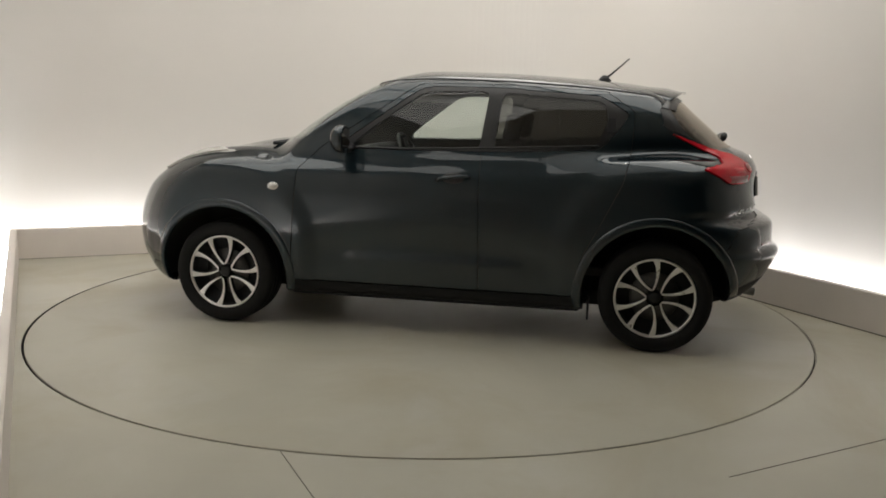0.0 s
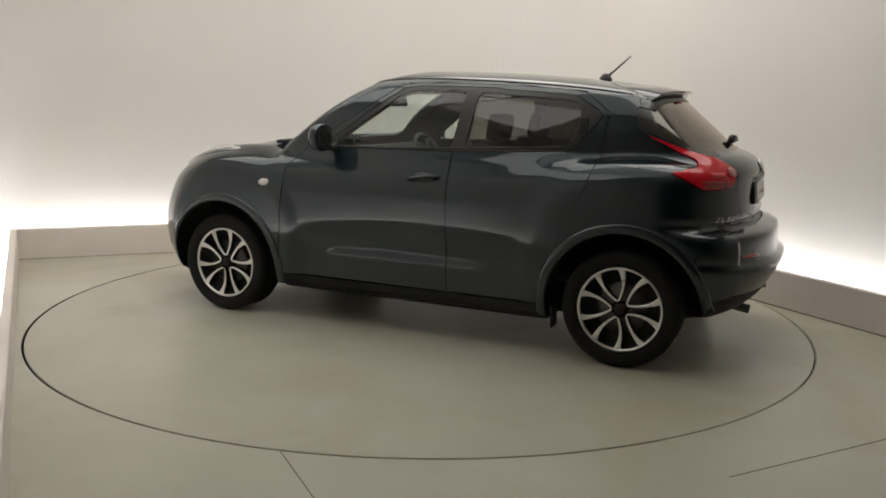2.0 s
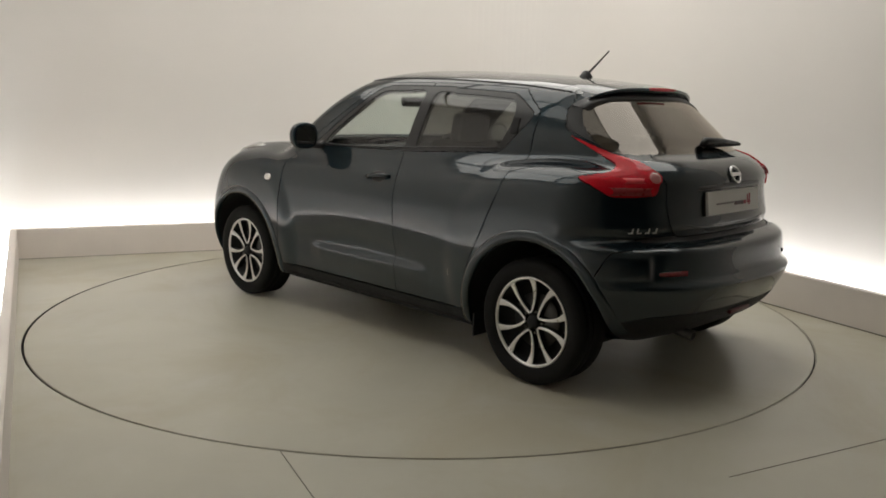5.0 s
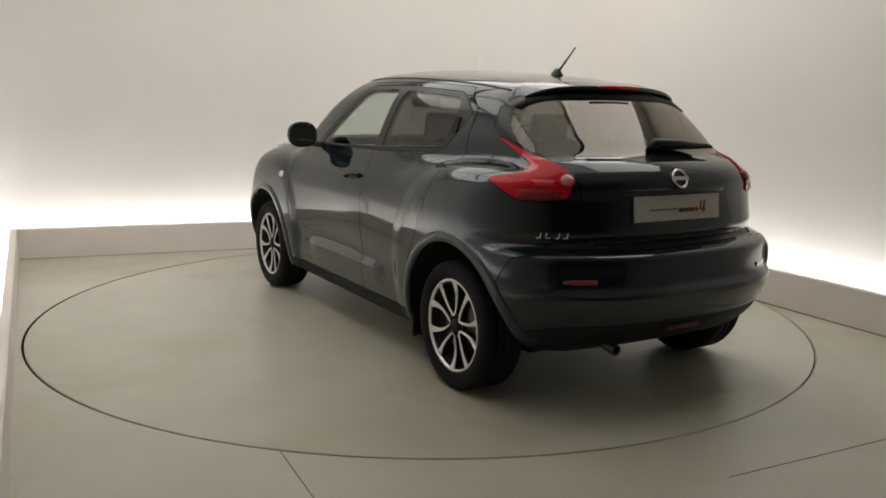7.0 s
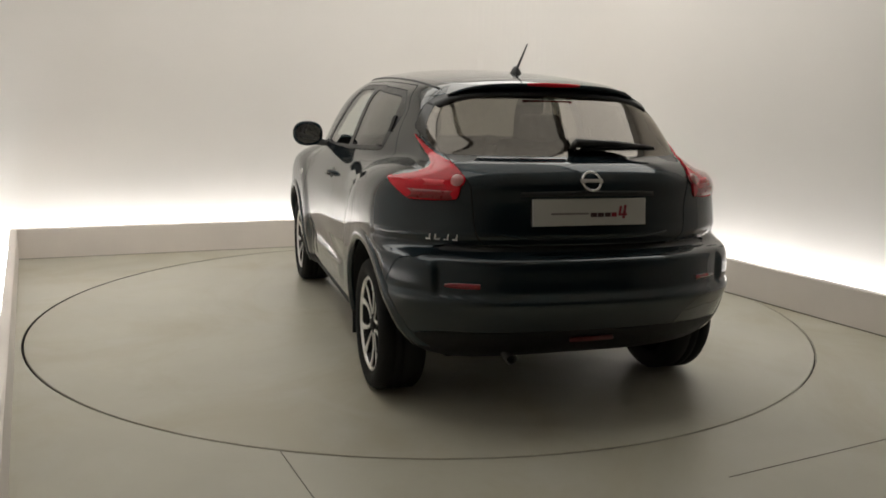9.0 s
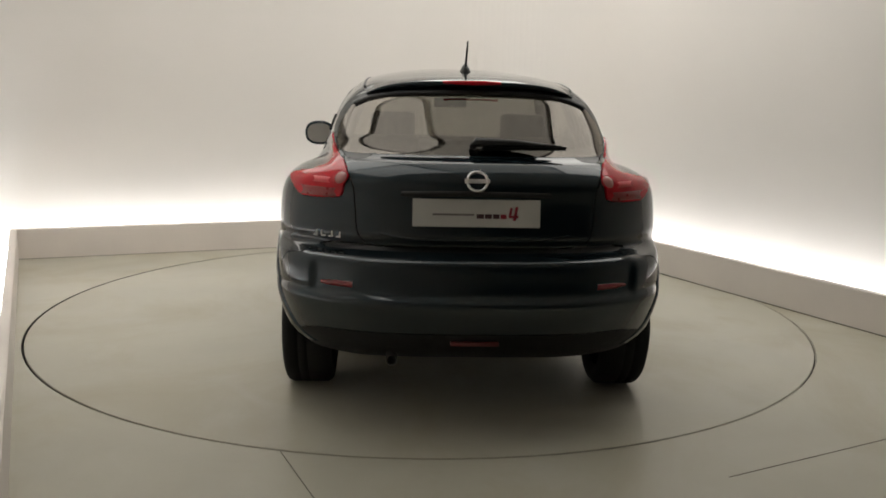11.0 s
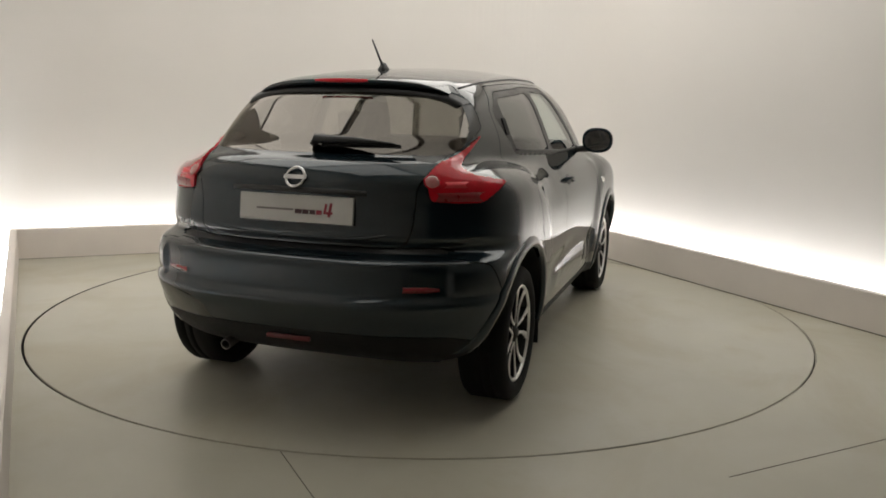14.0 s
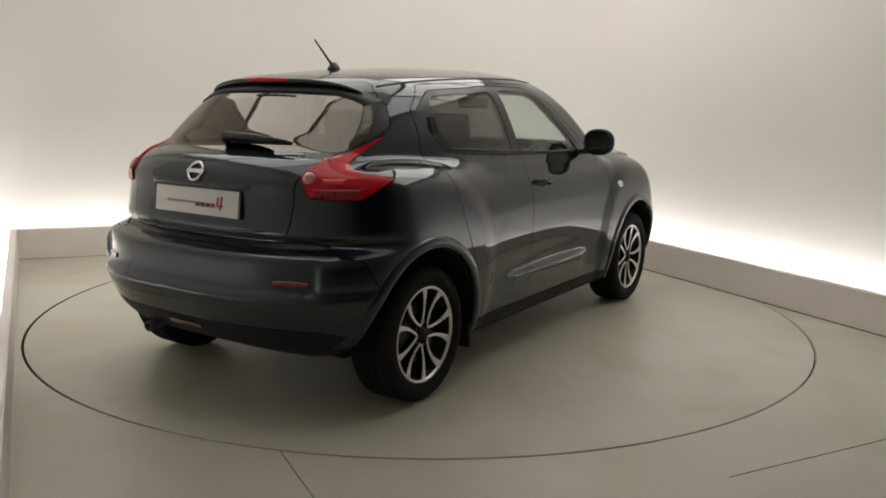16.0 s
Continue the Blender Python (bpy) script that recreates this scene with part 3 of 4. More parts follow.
def build_shell():
    s = Shell()
    sideways = lambda m: (m[:, 1] > 0.45)
    s.region("arch", XZ, wheel_arch_poly(WHEEL_X), sideways)
    s.region("arch", XZ, wheel_arch_poly(-WHEEL_X), sideways)
    up = lambda m: (m[:, 2] > 1.0) & (m[:, 1] > 0.35)
    s.region("front_glass", XZ, rounded([(0.50, 1.085), (0.42, 1.16), (0.10, 1.395), (0.02, 1.41), (-0.29, 1.41), (-0.255, 1.09)], 0.04), up)
    s.region("rear_glass", XZ, rounded([(-0.37, 1.405), (-0.90, 1.37), (-0.95, 1.345), (-0.965, 1.27), (-0.91, 1.125), (-0.34, 1.095)], 0.04), up)
    s.region("surround", XZ, rounded([(0.60, 1.07), (0.45, 1.18), (0.11, 1.425), (0.0, 1.438), (-0.4, 1.432), (-0.92, 1.396), (-1.085, 1.30), (-1.03, 1.22), (-0.93, 1.102), (-0.3, 1.075)], 0.04), up)
    lamp = rounded([(-0.262, 1.212), (-0.45, 1.118), (-0.55, 1.088), (-0.607, 1.052), (-0.618, 1.005), (-0.60, 0.945), (-0.50, 0.938), (-0.384, 0.938), (-0.245, 1.020), (-0.405, 1.046), (-0.447, 1.076), (-0.347, 1.150)], 0.02)
    s.region("tail_lamp", CORNER, lamp, lambda m: (m[:, 0] < -1.15) & (m[:, 1] > 0.4))
    behind = lambda m: (m[:, 0] < -1.15) & (m[:, 2] > 1.0)
    s.region("back_glass", YZ, rounded([(-0.2, 1.405), (0.42, 1.385), (0.53, 1.34), (0.59, 1.26), (0.605, 1.17), (0.585, 1.13), (0.53, 1.122), (-0.2, 1.122)], 0.04), behind)
    s.region("corner_glass", CORNER, rounded([(-0.262, 1.232), (-0.45, 1.130), (-0.56, 1.096), (-0.63, 1.10), (-0.63, 1.385), (-0.40, 1.385), (-0.29, 1.335)], 0.02), lambda m: (m[:, 0] < -1.15) & (m[:, 1] > 0.36) & (m[:, 2] > 1.08))
    s.region("windscreen", YZ, rounded([(-0.2, 1.460), (0.545, 1.445), (0.695, 1.11), (-0.2, 1.10)], 0.04), lambda m: (m[:, 0] > 0.2) & (m[:, 2] > 1.08) & (m[:, 1] < 0.70))
    s.region("tailgate", YZ, rounded([(-0.2, 0.752), (0.45, 0.755), (0.49, 0.80), (0.505, 1.0), (0.555, 1.09), (0.575, 1.22), (0.555, 1.34), (0.46, 1.42), (-0.2, 1.435)], 0.04), lambda m: (m[:, 0] < -1.2))
    s.region("gap", YZ, np.array([(-0.2, 0.737), (0.60, 0.737), (0.66, 0.745), (0.60, 0.757), (-0.2, 0.757)]), lambda m: m[:, 0] < -1.6, ("body", "tailgate"))
    s.region("bumper", XZ, np.array([(-2.3, 0.1), (-2.3, 0.738), (-1.80, 0.735), (-1.68, 0.70), (-1.60, 0.55), (-1.60, 0.1)]), lambda m: m[:, 0] < -1.5)
    s.region("valance", XZ, np.array([(-2.3, 0.1), (-2.3, 0.425), (-1.80, 0.405), (-1.55, 0.34), (-1.55, 0.1)]), lambda m: m[:, 0] < -1.5, ("bumper", "body"))
    s.region("front_door", XZ, rounded([(0.84, 0.29), (0.815, 0.60), (0.80, 0.95), (0.68, 1.075), (0.12, 1.45), (-0.305, 1.455), (-0.27, 1.08), (-0.285, 0.29)], 0.02), lambda m: m[:, 1] > 0.42)
    s.region("rear_door", XZ, rounded([(-0.305, 1.455), (-0.95, 1.425), (-1.11, 1.31), (-1.10, 1.10), (-1.06, 0.93), (-0.97, 0.74), (-0.86, 0.52), (-0.82, 0.29), (-0.285, 0.29), (-0.27, 1.08)], 0.02), lambda m: m[:, 1] > 0.42)
    s.region("sill", XZ, np.array([(0.9, 0.1), (0.9, 0.285), (-0.9, 0.285), (-0.9, 0.1)]), lambda m: m[:, 1] > 0.3)
    s.region("bonnet", XY, rounded([(1.02, -0.2), (1.02, 0.62), (1.42, 0.585), (1.78, 0.42), (1.87, -0.2)], 0.04), lambda m: (m[:, 2] > 0.8) & (m[:, 0] > 0.9))
    s.region("head_lamp", XY, rounded([(1.80, 0.50), (1.74, 0.61), (1.46, 0.70), (1.27, 0.69), (1.40, 0.60)], 0.04), lambda m: (m[:, 2] > 0.8))
    s.panel("body", "body", PAINT, car)
    PARTS["tailgate"] = s.panel("tailgate", "tailgate", PAINT, car)
    s.panel("bonnet", "bonnet", PAINT, car)
    PARTS["bumper"] = s.panel("bumper", "rear_bumper", PAINT, car)
    # black strip gives the shade in the gap between tailgate and bumper
    s.panel("gap", "bumper_gap_shade", TRIM, car, "black strip painted for the shade in the gap above the bumper", lift=-0.006)
    s.panel("valance", "bumper_valance", PLASTIC, car, "black plastic lower bumper")
    s.panel("back_glass", "rear_window", BACKGLASS, car, "tinted rear window", lift=-0.002, gap=0.001, depth=0.004)
    s.panel("windscreen", "windscreen", CLEAR, car, "clear windscreen", lift=-0.002, gap=0.001, depth=0.004)
    for side in (1, -1):
        for tag, nm, mt, lb, kw in (
                ("front_door", "front_door", PAINT, "", {}), ("rear_door", "rear_door", PAINT, "", {}), ("sill", "sill", PLASTIC, "black plastic sill", {}),
                ("surround", "window_surround", TRIM, "gloss black window surround", dict(lift=-0.001)),
                ("front_glass", "front_side_window", CLEAR, "clear door window", dict(lift=-0.004, gap=0.0, depth=0.004)),
                ("rear_glass", "rear_side_window", PRIVACY, "tinted door window", dict(lift=-0.004, gap=0.0, depth=0.004)),
                ("tail_lamp", "tail_lamp", REDLENS, "red boomerang-shaped tail lamp", dict(lift=0.008)),
                ("corner_glass", "corner_pane", TRIM, "dark glossy corner pane beside the rear window", dict(lift=-0.001, gap=0.001)),
                ("head_lamp", "head_lamp", REPEATER, "clear upper head lamp", dict(lift=0.012))):
            PARTS[nm, side] = s.panel(tag, nm, mt, car, lb, side, **kw)
    # lining inside the shell
    keep = np.isin(s.tag, ("body", "tailgate", "front_door", "rear_door", "surround")) & (s.v[s.q].mean(1)[:, 2] > 0.45) & (np.abs(s.v[s.q].mean(1)[:, 0] + 0.2) < 1.4)
    top = keep & (s.v[s.q].mean(1)[:, 2] > 1.36)
    for nm, sel, mt in (("cabin_lining", keep & ~top, LINER), ("headliner", top, HEADLINER)):
        ids, inv = np.unique(s.q[sel].ravel(), return_inverse=True)
        v = s.v[ids]
        mesh_part(nm, v - slope(v) * 0.028, inv.reshape(-1, 4)[:, ::-1], mt, car)
    return s


shell = build_shell()


def skin(x, z, side=1):
    """The point of the body's side at x and z, and its slope."""
    lo, hi = 0.0, 1.1
    for _ in range(24):
        m = (lo + hi) / 2
        lo, hi = (m, hi) if body_field(np.array([[x, m, z]]))[0] < 0 else (lo, m)
    p = np.array([[x, lo, z]])
    n = slope(p)[0]
    return Vector((x, side * lo, z)), Vector((n[0], side * n[1], n[2]))


def skin_many(xs, zs):
    """How far out the body's side lies at many x and z."""
    lo, hi = np.zeros(len(xs)), np.full(len(xs), 1.1)
    for _ in range(24):
        mid = (lo + hi) / 2
        inside = body_field(np.stack([xs, mid, zs], 1)) < 0
        lo, hi = np.where(inside, mid, lo), np.where(inside, hi, mid)
    return lo


def tail_skin(y, z):
    """The point of the body's rear at y and z, and its slope."""
    lo, hi = 0.5, 2.2
    for _ in range(24):
        m = (lo + hi) / 2
        lo, hi = (m, hi) if body_field(np.array([[-m, y, z]]))[0] < 0 else (lo, m)
    n = slope(np.array([[-lo, y, z]]))[0]
    return Vector((-lo, y, z)), Vector(n)


def build_wheel(x, side, left_dir):
    base = part("wheel", wheel_tyre(), RUBBER, car, "black tyre on a silver twin-spoke alloy wheel")
    base.matrix_basis = pose(x, side * (0.742 if x > 0 else 0.730), WHEEL_Z, 0, 0, 0 if side > 0 else 180)
    return base


def wheel_tyre():
    bm = bmesh.new()
    r, w = TYRE_R, 0.105
    lathe(bm, [(0.218, 0.085), (0.226, 0.100), (0.25, 0.110), (0.275, 0.111), (r - 0.016, 0.104), (r - 0.006, 0.094), (r, 0.080), (r, 0.045), (r - 0.006, 0.042), (r - 0.006, 0.036), (r, 0.033),
               (r, 0.004), (r - 0.006, 0.001), (r - 0.006, -0.005), (r, -0.008), (r, -0.04), (r, -0.085), (r - 0.016, -0.104), (0.25, -0.110), (0.218, -0.085)], 72)
    return bm


def wheel_parts(wheel, turn=0.0):
    bm = bmesh.new()
    lathe(bm, [(0.221, 0.086), (0.223, 0.095), (0.218, 0.099), (0.211, 0.096), (0.208, 0.088)], 72)
    part("rim", bm, ALLOY, wheel, "bright machined alloy rim")
    bm = bmesh.new()
    lathe(bm, [(0.209, 0.089), (0.202, 0.070), (0.197, 0.03), (0.10, 0.024), (0.0, 0.024)], 48)
    part("rim_barrel", bm, GUNMETAL, wheel, "dark wheel pocket")
    bm = bmesh.new()
    lathe(bm, [(0.05, 0.045), (0.135, 0.045), (0.137, 0.038), (0.137, 0.036)], 48)
    part("brake_disc", bm, STEEL, wheel, "grey steel brake disc")
    for k in range(SPOKES):
        a = 2 * math.pi * k / SPOKES + math.pi * turn
        for s in (1, -1):
            for name, mat, top, low, slim in (("spoke", ALLOY, 0.0, 0.006, 1.0), ("spoke_back", GUNMETAL, 0.0055, 0.042, 0.94)):
                bm = bmesh.new()
                rows = []
                for i in range(11):
                    f = i / 10
                    rad = 0.044 + f * 0.166
                    off = s * (0.004 + 0.061 * (1 - (1 - f) ** 2.3))
                    wd = (0.0072 + 0.0135 * f ** 3.2) * slim
                    d = 0.082 - 0.010 * f + 0.022 * f * f
                    c, t = Vector((math.cos(a), 0, math.sin(a))), Vector((-math.sin(a), 0, math.cos(a)))
                    p = c * rad + t * off
                    rows.append([bm.verts.new(p + t * wd + Vector((0, d - top - 0.002, 0))), bm.verts.new(p + t * wd * 0.7 + Vector((0, d - top, 0))), bm.verts.new(p - t * wd * 0.7 + Vector((0, d - top, 0))),
                                 bm.verts.new(p - t * wd + Vector((0, d - top - 0.002, 0))), bm.verts.new(p - t * wd + Vector((0, d - low, 0))), bm.verts.new(p + t * wd + Vector((0, d - low, 0)))])
                for i in range(10):
                    for j in range(6):
                        bm.faces.new((rows[i][j], rows[i][(j + 1) % 6], rows[i + 1][(j + 1) % 6], rows[i + 1][j]))
                bmesh.ops.recalc_face_normals(bm, faces=bm.faces)
                part(name, bm, mat, wheel, smooth=False)
    bm = bmesh.new()
    lathe(bm, [(0.0, 0.092), (0.020, 0.091), (0.026, 0.087), (0.032, 0.080), (0.036, 0.070), (0.036, 0.04)], 32)
    part("centre_cap", bm, GUNMETAL, wheel, "dark grey wheel centre cap")
    for k in range(5):
        bm = bmesh.new()
        a = 2 * math.pi * (k + 0.5) / 5
        lathe_at = Matrix.Translation((0.055 * math.cos(a), 0.066, 0.055 * math.sin(a)))
        bmesh.ops.create_cone(bm, cap_ends=True, segments=8, radius1=0.008, radius2=0.007, depth=0.02, matrix=lathe_at @ pose(0, 0, 0, 90, 0, 0))
        part("wheel_nut", bm, STEEL, wheel, smooth=False)


SPOKES = 5
for wx in (WHEEL_X, -WHEEL_X):
    for side in (1, -1):
        wheel = build_wheel(wx, side, 1)
        wheel_parts(wheel, 0.0 if wx < 0 else 0.06)
        # arch lining and lip
        bm = bmesh.new()
        n = 40
        rows = []
        band = ((0.0, -0.014), (0.0, 0.006), (0.007, 0.010), (0.024, 0.011), (0.041, 0.009), (0.050, 0.004), (0.053, -0.006))
        turns = radians(-11) + radians(202 if wx > 0 else 190) * np.arange(n + 1) / n
        for grow, out in band:
            qx, qz = wx + (ARCH_R + grow) * np.cos(turns), WHEEL_Z + (ARCH_R + grow) * np.sin(turns)
            qy = side * (skin_many(qx, np.maximum(qz, 0.215)) + out)
            rows.append([bm.verts.new(v) for v in zip(qx, qy, qz)])
        rows = list(zip(*rows))
        for k in range(n):
            for j in range(6):
                bm.faces.new((rows[k][j], rows[k][j + 1], rows[k + 1][j + 1], rows[k + 1][j]))
        bmesh.ops.recalc_face_normals(bm, faces=bm.faces)
        part("arch_flare", bm, PAINT, car)
        bm = bmesh.new()
        lathe(bm, [(ARCH_R + 0.004, 0.86 * side), (ARCH_R + 0.004, 0.45 * side), (0.0, 0.45 * side)], 48)
        bmesh.ops.delete(bm, geom=[f for f in bm.faces if f.calc_center_median().z < -0.03], context="FACES")
        bmesh.ops.transform(bm, matrix=Matrix.Translation((wx, 0, WHEEL_Z)), verts=bm.verts)
        outer = [v for v in bm.verts if abs(v.co.y) > 0.8]
        for v, y in zip(outer, skin_many(np.array([v.co.x for v in outer]), np.array([max(0.22, v.co.z) for v in outer]))):
            v.co.y = side * (y - 0.004)
        part("arch_lining", bm, PLASTIC, car, "black plastic wheel arch lining")


def facing(p, n, roll_up=Vector((0, 0, 1))):
    """A pose at p whose z axis points along n and whose y axis points up."""
    n = n.normalized()
    x = roll_up.cross(n).normalized()
    y = n.cross(x)
    m = Matrix((x, y, n)).transposed().to_4x4()
    return Matrix.Translation(p) @ m


def plate_box(parent, name, m, sx, sy, sz, mat, label="", bevel=0.002):
    bm = bmesh.new()
    box(bm, 0, 0, 0, sx, sy, sz, bevel)
    bmesh.ops.transform(bm, matrix=m, verts=bm.verts)
    return part(name, bm, mat, parent, label, smooth=False)


def disc_on(parent, name, m, radius, high, mat, label="", n=28):
    bm = bmesh.new()
    lathe(bm, [(0.0, high), (radius * 0.55, high * 0.86), (radius * 0.88, high * 0.45), (radius, 0.0), (radius, -0.008)], n, m @ pose(0, 0, 0, 90, 0, 0))
    return part(name, bm, mat, parent, label)


def ring_on(parent, name, m, radius, thick, mat, label="", n=36, squash=1.0):
    bm = bmesh.new()
    tube(bm, [m @ Vector((radius * math.cos(2 * math.pi * k / n), radius * squash * math.sin(2 * math.pi * k / n), 0)) for k in range(n)], thick, 8, True)
    return part(name, bm, mat, parent, label)


def tail_patch(parent, name, y0, y1, z0, z1, lift, mat, label=""):
    """A thin raised piece that follows the rear skin."""
    bm = bmesh.new()
    cols = []
    for k in range(7):
        y = y0 + (y1 - y0) * k / 6
        col = []
        for z, h in ((z0, -0.004), (z0 + 0.002, lift), (z1 - 0.002, lift), (z1, -0.004)):
            p, n = tail_skin(y, z)
            col.append(bm.verts.new(p + n * (h if 0 < k < 6 else h - 0.002)))
        cols.append(col)
    for a, b in zip(cols, cols[1:]):
        for j in range(3):
            bm.faces.new((a[j], a[j + 1], b[j + 1], b[j]))
    bmesh.ops.recalc_face_normals(bm, faces=bm.faces)
    return part(name, bm, mat, parent, label)


# ---- the car's tail ----
def build_tail():
    gate, bumper = PARTS["tailgate"], PARTS["bumper"]
    # spoiler over the rear window, and the black band round the glass below it
    def arch(deg, grow=0.0):
        a = radians(deg)
        y = (0.598 + grow) * math.copysign(abs(math.sin(a)) ** 0.625, a)
        return y, 1.215 + (0.195 + grow) * abs(math.cos(a)) ** 0.625

    bm = bmesh.new()
    rows = []
    for k in range(49):
        deg = -44 + 88 * k / 48
        y, z = arch(deg)
        fade = 1 - abs(deg / 44) ** 3
        back, nb = tail_skin(y, z - 0.012)
        tip = Vector((back.x + 0.006 - 0.034 * fade, y, z + 0.022 * fade + 0.002))
        lead = Vector((min(-1.02, tip.x + 0.19), y * 0.97, 0))
        lo, hi = 1.0, 1.7
        for _ in range(30):
            mid = (lo + hi) / 2
            lo, hi = (mid, hi) if body_field(np.array([[lead.x, lead.y, mid]]))[0] < 0 else (lo, mid)
        lead.z = lo + 0.001
        q = lead.lerp(tip, 0.5)
        q.z += 0.008 * fade
        rows.append([bm.verts.new(v) for v in (lead, q, tip + Vector((0.012, 0, 0.003)), tip, tip + Vector((0.006, 0, -0.014 * fade - 0.002)), Vector((back.x + 0.03, back.y * 0.99, z - 0.012)))])
    for a, b in zip(rows, rows[1:]):
        for j in range(5):
            bm.faces.new((a[j], a[j + 1], b[j + 1], b[j]))
    bmesh.ops.recalc_face_normals(bm, faces=bm.faces)
    part("spoiler", bm, PAINT, gate)
    bm = bmesh.new()
    rows = []
    for k in range(61):
        deg = -62 + 124 * k / 60
        y, z = arch(deg, 0.004)
        yi, zi = arch(deg * 0.985, -0.030)
        p, n = tail_skin(y, z)
        q, nq = tail_skin(yi, zi)
        rows.append([bm.verts.new(p - n * 0.004), bm.verts.new(p + n * 0.005), bm.verts.new(q + nq * 0.004), bm.verts.new(q - nq * 0.004)])
    for a, b in zip(rows, rows[1:]):
        for j in range(3):
            bm.faces.new((a[j], a[j + 1], b[j + 1], b[j]))
    bmesh.ops.recalc_face_normals(bm, faces=bm.faces)
    part("spoiler_underside", bm, TRIM, gate, "black band under the spoiler")
    tip, n = tail_skin(0, 1.392)
    bm = bmesh.new()
    rows = []
    for k in range(13):
        s = -1 + 2 * k / 12
        h = 0.009 * (1 - 0.5 * s * s)
        c = Vector((tip.x - 0.034, 0.13 * s, 1.430))
        rows.append([bm.verts.new(c + Vector((0.012, 0, h + 0.002))), bm.verts.new(c + Vector((-0.002, 0, h))), bm.verts.new(c + Vector((-0.004, 0, -h))), bm.verts.new(c + Vector((0.008, 0, -h)))])
    for a, b in zip(rows, rows[1:]):
        for j in range(3):
            bm.faces.new((a[j], a[j + 1], b[j + 1], b[j]))
    part("brake_light", bm, REDLENS, gate, "red high brake light")
    # number plate with a pale face and plain printed bars
    p, n = tail_skin(0, 0.900)
    m = Matrix.Translation((p.x - 0.007, 0, 0.898)) @ facing(Vector((0, 0, 0)), Vector((-1, 0, 0.10)))
    plate = plate_box(gate, "number_plate", m, 0.522, 0.113, 0.014, PLATE, "pale grey plate with small printed bars", 0.003)
    for cx, w, h, cy, mat in ((-0.095, 0.17, 0.008, -0.006, PRINTGREY), (0.015, 0.030, 0.018, -0.012, PRINTDARK), (0.048, 0.028, 0.018, -0.012, PRINTDARK), (0.080, 0.026, 0.018, -0.012, PRINTDARK), (0.110, 0.024, 0.018, -0.012, PRINTRED),
                              (0.151, 0.040, 0.010, -0.012, PRINTRED), (0.159, 0.011, 0.058, 0.000, PRINTRED), (0.139, 0.010, 0.034, 0.008, PRINTRED)):
        plate_box(plate, "printed_bar", m @ Matrix.Translation((cx, cy, 0.008)) @ pose(0, 0, 0, 0, 0, -10 if h > 0.03 else 0), w, h, 0.002, mat, bevel=0.0)
    plate_box(gate, "plate_holder", m @ Matrix.Translation((0, 0, -0.012)), 0.526, 0.117, 0.012, TRIM, "black plate holder")
    # grip above the plate and lip below
    for z, w, mat, nm, h, out in ((0.978, 0.62, TRIM, "grip_strip", 0.020, 0.012), (0.785, 0.78, PAINT, "tailgate_lip", 0.010, 0.006)):
        bm = bmesh.new()
        rows = []
        for k in range(25):
            s = -1 + 2 * k / 24
            q, nq = tail_skin(w / 2 * s, z + (0.02 * s ** 4 if mat is PAINT else -0.006 * s * s))
            f = (1 - s ** 8)
            rows.append([bm.verts.new(q + Vector((0.01, 0, h / 2))), bm.verts.new(q + nq * out * f + Vector((0, 0, h / 2))), bm.verts.new(q + nq * out * f + Vector((0, 0, -h / 2))), bm.verts.new(q + Vector((0.01, 0, -h / 2)))])
        for a, b in zip(rows, rows[1:]):
            for j in range(3):
                bm.faces.new((a[j], a[j + 1], b[j + 1], b[j]))
        part(nm, bm, mat, gate)
    # badge: a ring with a bar
    p, n = tail_skin(0, 1.025)
    m = facing(p + n * 0.006, n)
    badge = ring_on(gate, "badge", m, 0.041, 0.0065, CHROME, "round chrome badge with a bar")
    plate_box(badge, "badge_bar", m, 0.104, 0.020, 0.010, CHROME, bevel=0.003)
    # silver lettering as plain bars
    for k in range(4):
        y = 0.668 - k * 0.033
        p, n = tail_skin(y, 0.790)
        mm = facing(p + n * 0.002, n)
        plate_box(car, "badge_letter", mm @ Matrix.Translation((0, -0.010, 0)), 0.021, 0.005, 0.004, SILVER, "silver badge letter shape", 0.0)
        plate_box(car, "badge_letter", mm @ Matrix.Translation((0.008 if k != 1 else -0.008, 0.002, 0)) @ pose(0, 0, 0, 0, 0, -12), 0.005, 0.021, 0.004, SILVER, "silver badge letter shape", 0.0)
    # reflectors, fog lamp, exhaust
    for side in (1, -1):
        bm = bmesh.new()
        rows = []
        for k in range(9):
            s = -1 + 2 * k / 8
            p, n = tail_skin(side * (0.565 + 0.066 * s), 0.606)
            h = 0.013 * (1 - 0.5 * max(0, s) ** 2)
            rows.append([bm.verts.new(p + Vector((0.01, 0, h))), bm.verts.new(p + n * 0.006 + Vector((0, 0, h * 0.8))), bm.verts.new(p + n * 0.006 - Vector((0, 0, h * 0.8))), bm.verts.new(p + Vector((0.01, 0, -h)))])
        for a, b in zip(rows, rows[1:]):
            for j in range(3):
                bm.faces.new((a[j], a[j + 1], b[j + 1], b[j]))
        bmesh.ops.recalc_face_normals(bm, faces=bm.faces)
        part("bumper_reflector", bm, REFLECTOR, bumper, "red bumper reflector")
    p, n = tail_skin(0.05, 0.375)
    bm = bmesh.new()
    box(bm, p.x - 0.004, 0.0, 0.368, 0.02, 0.20, 0.020, 0.005)
    part("fog_lamp", bm, REDDARK, bumper, "dark red fog lamp")
    bm = bmesh.new()
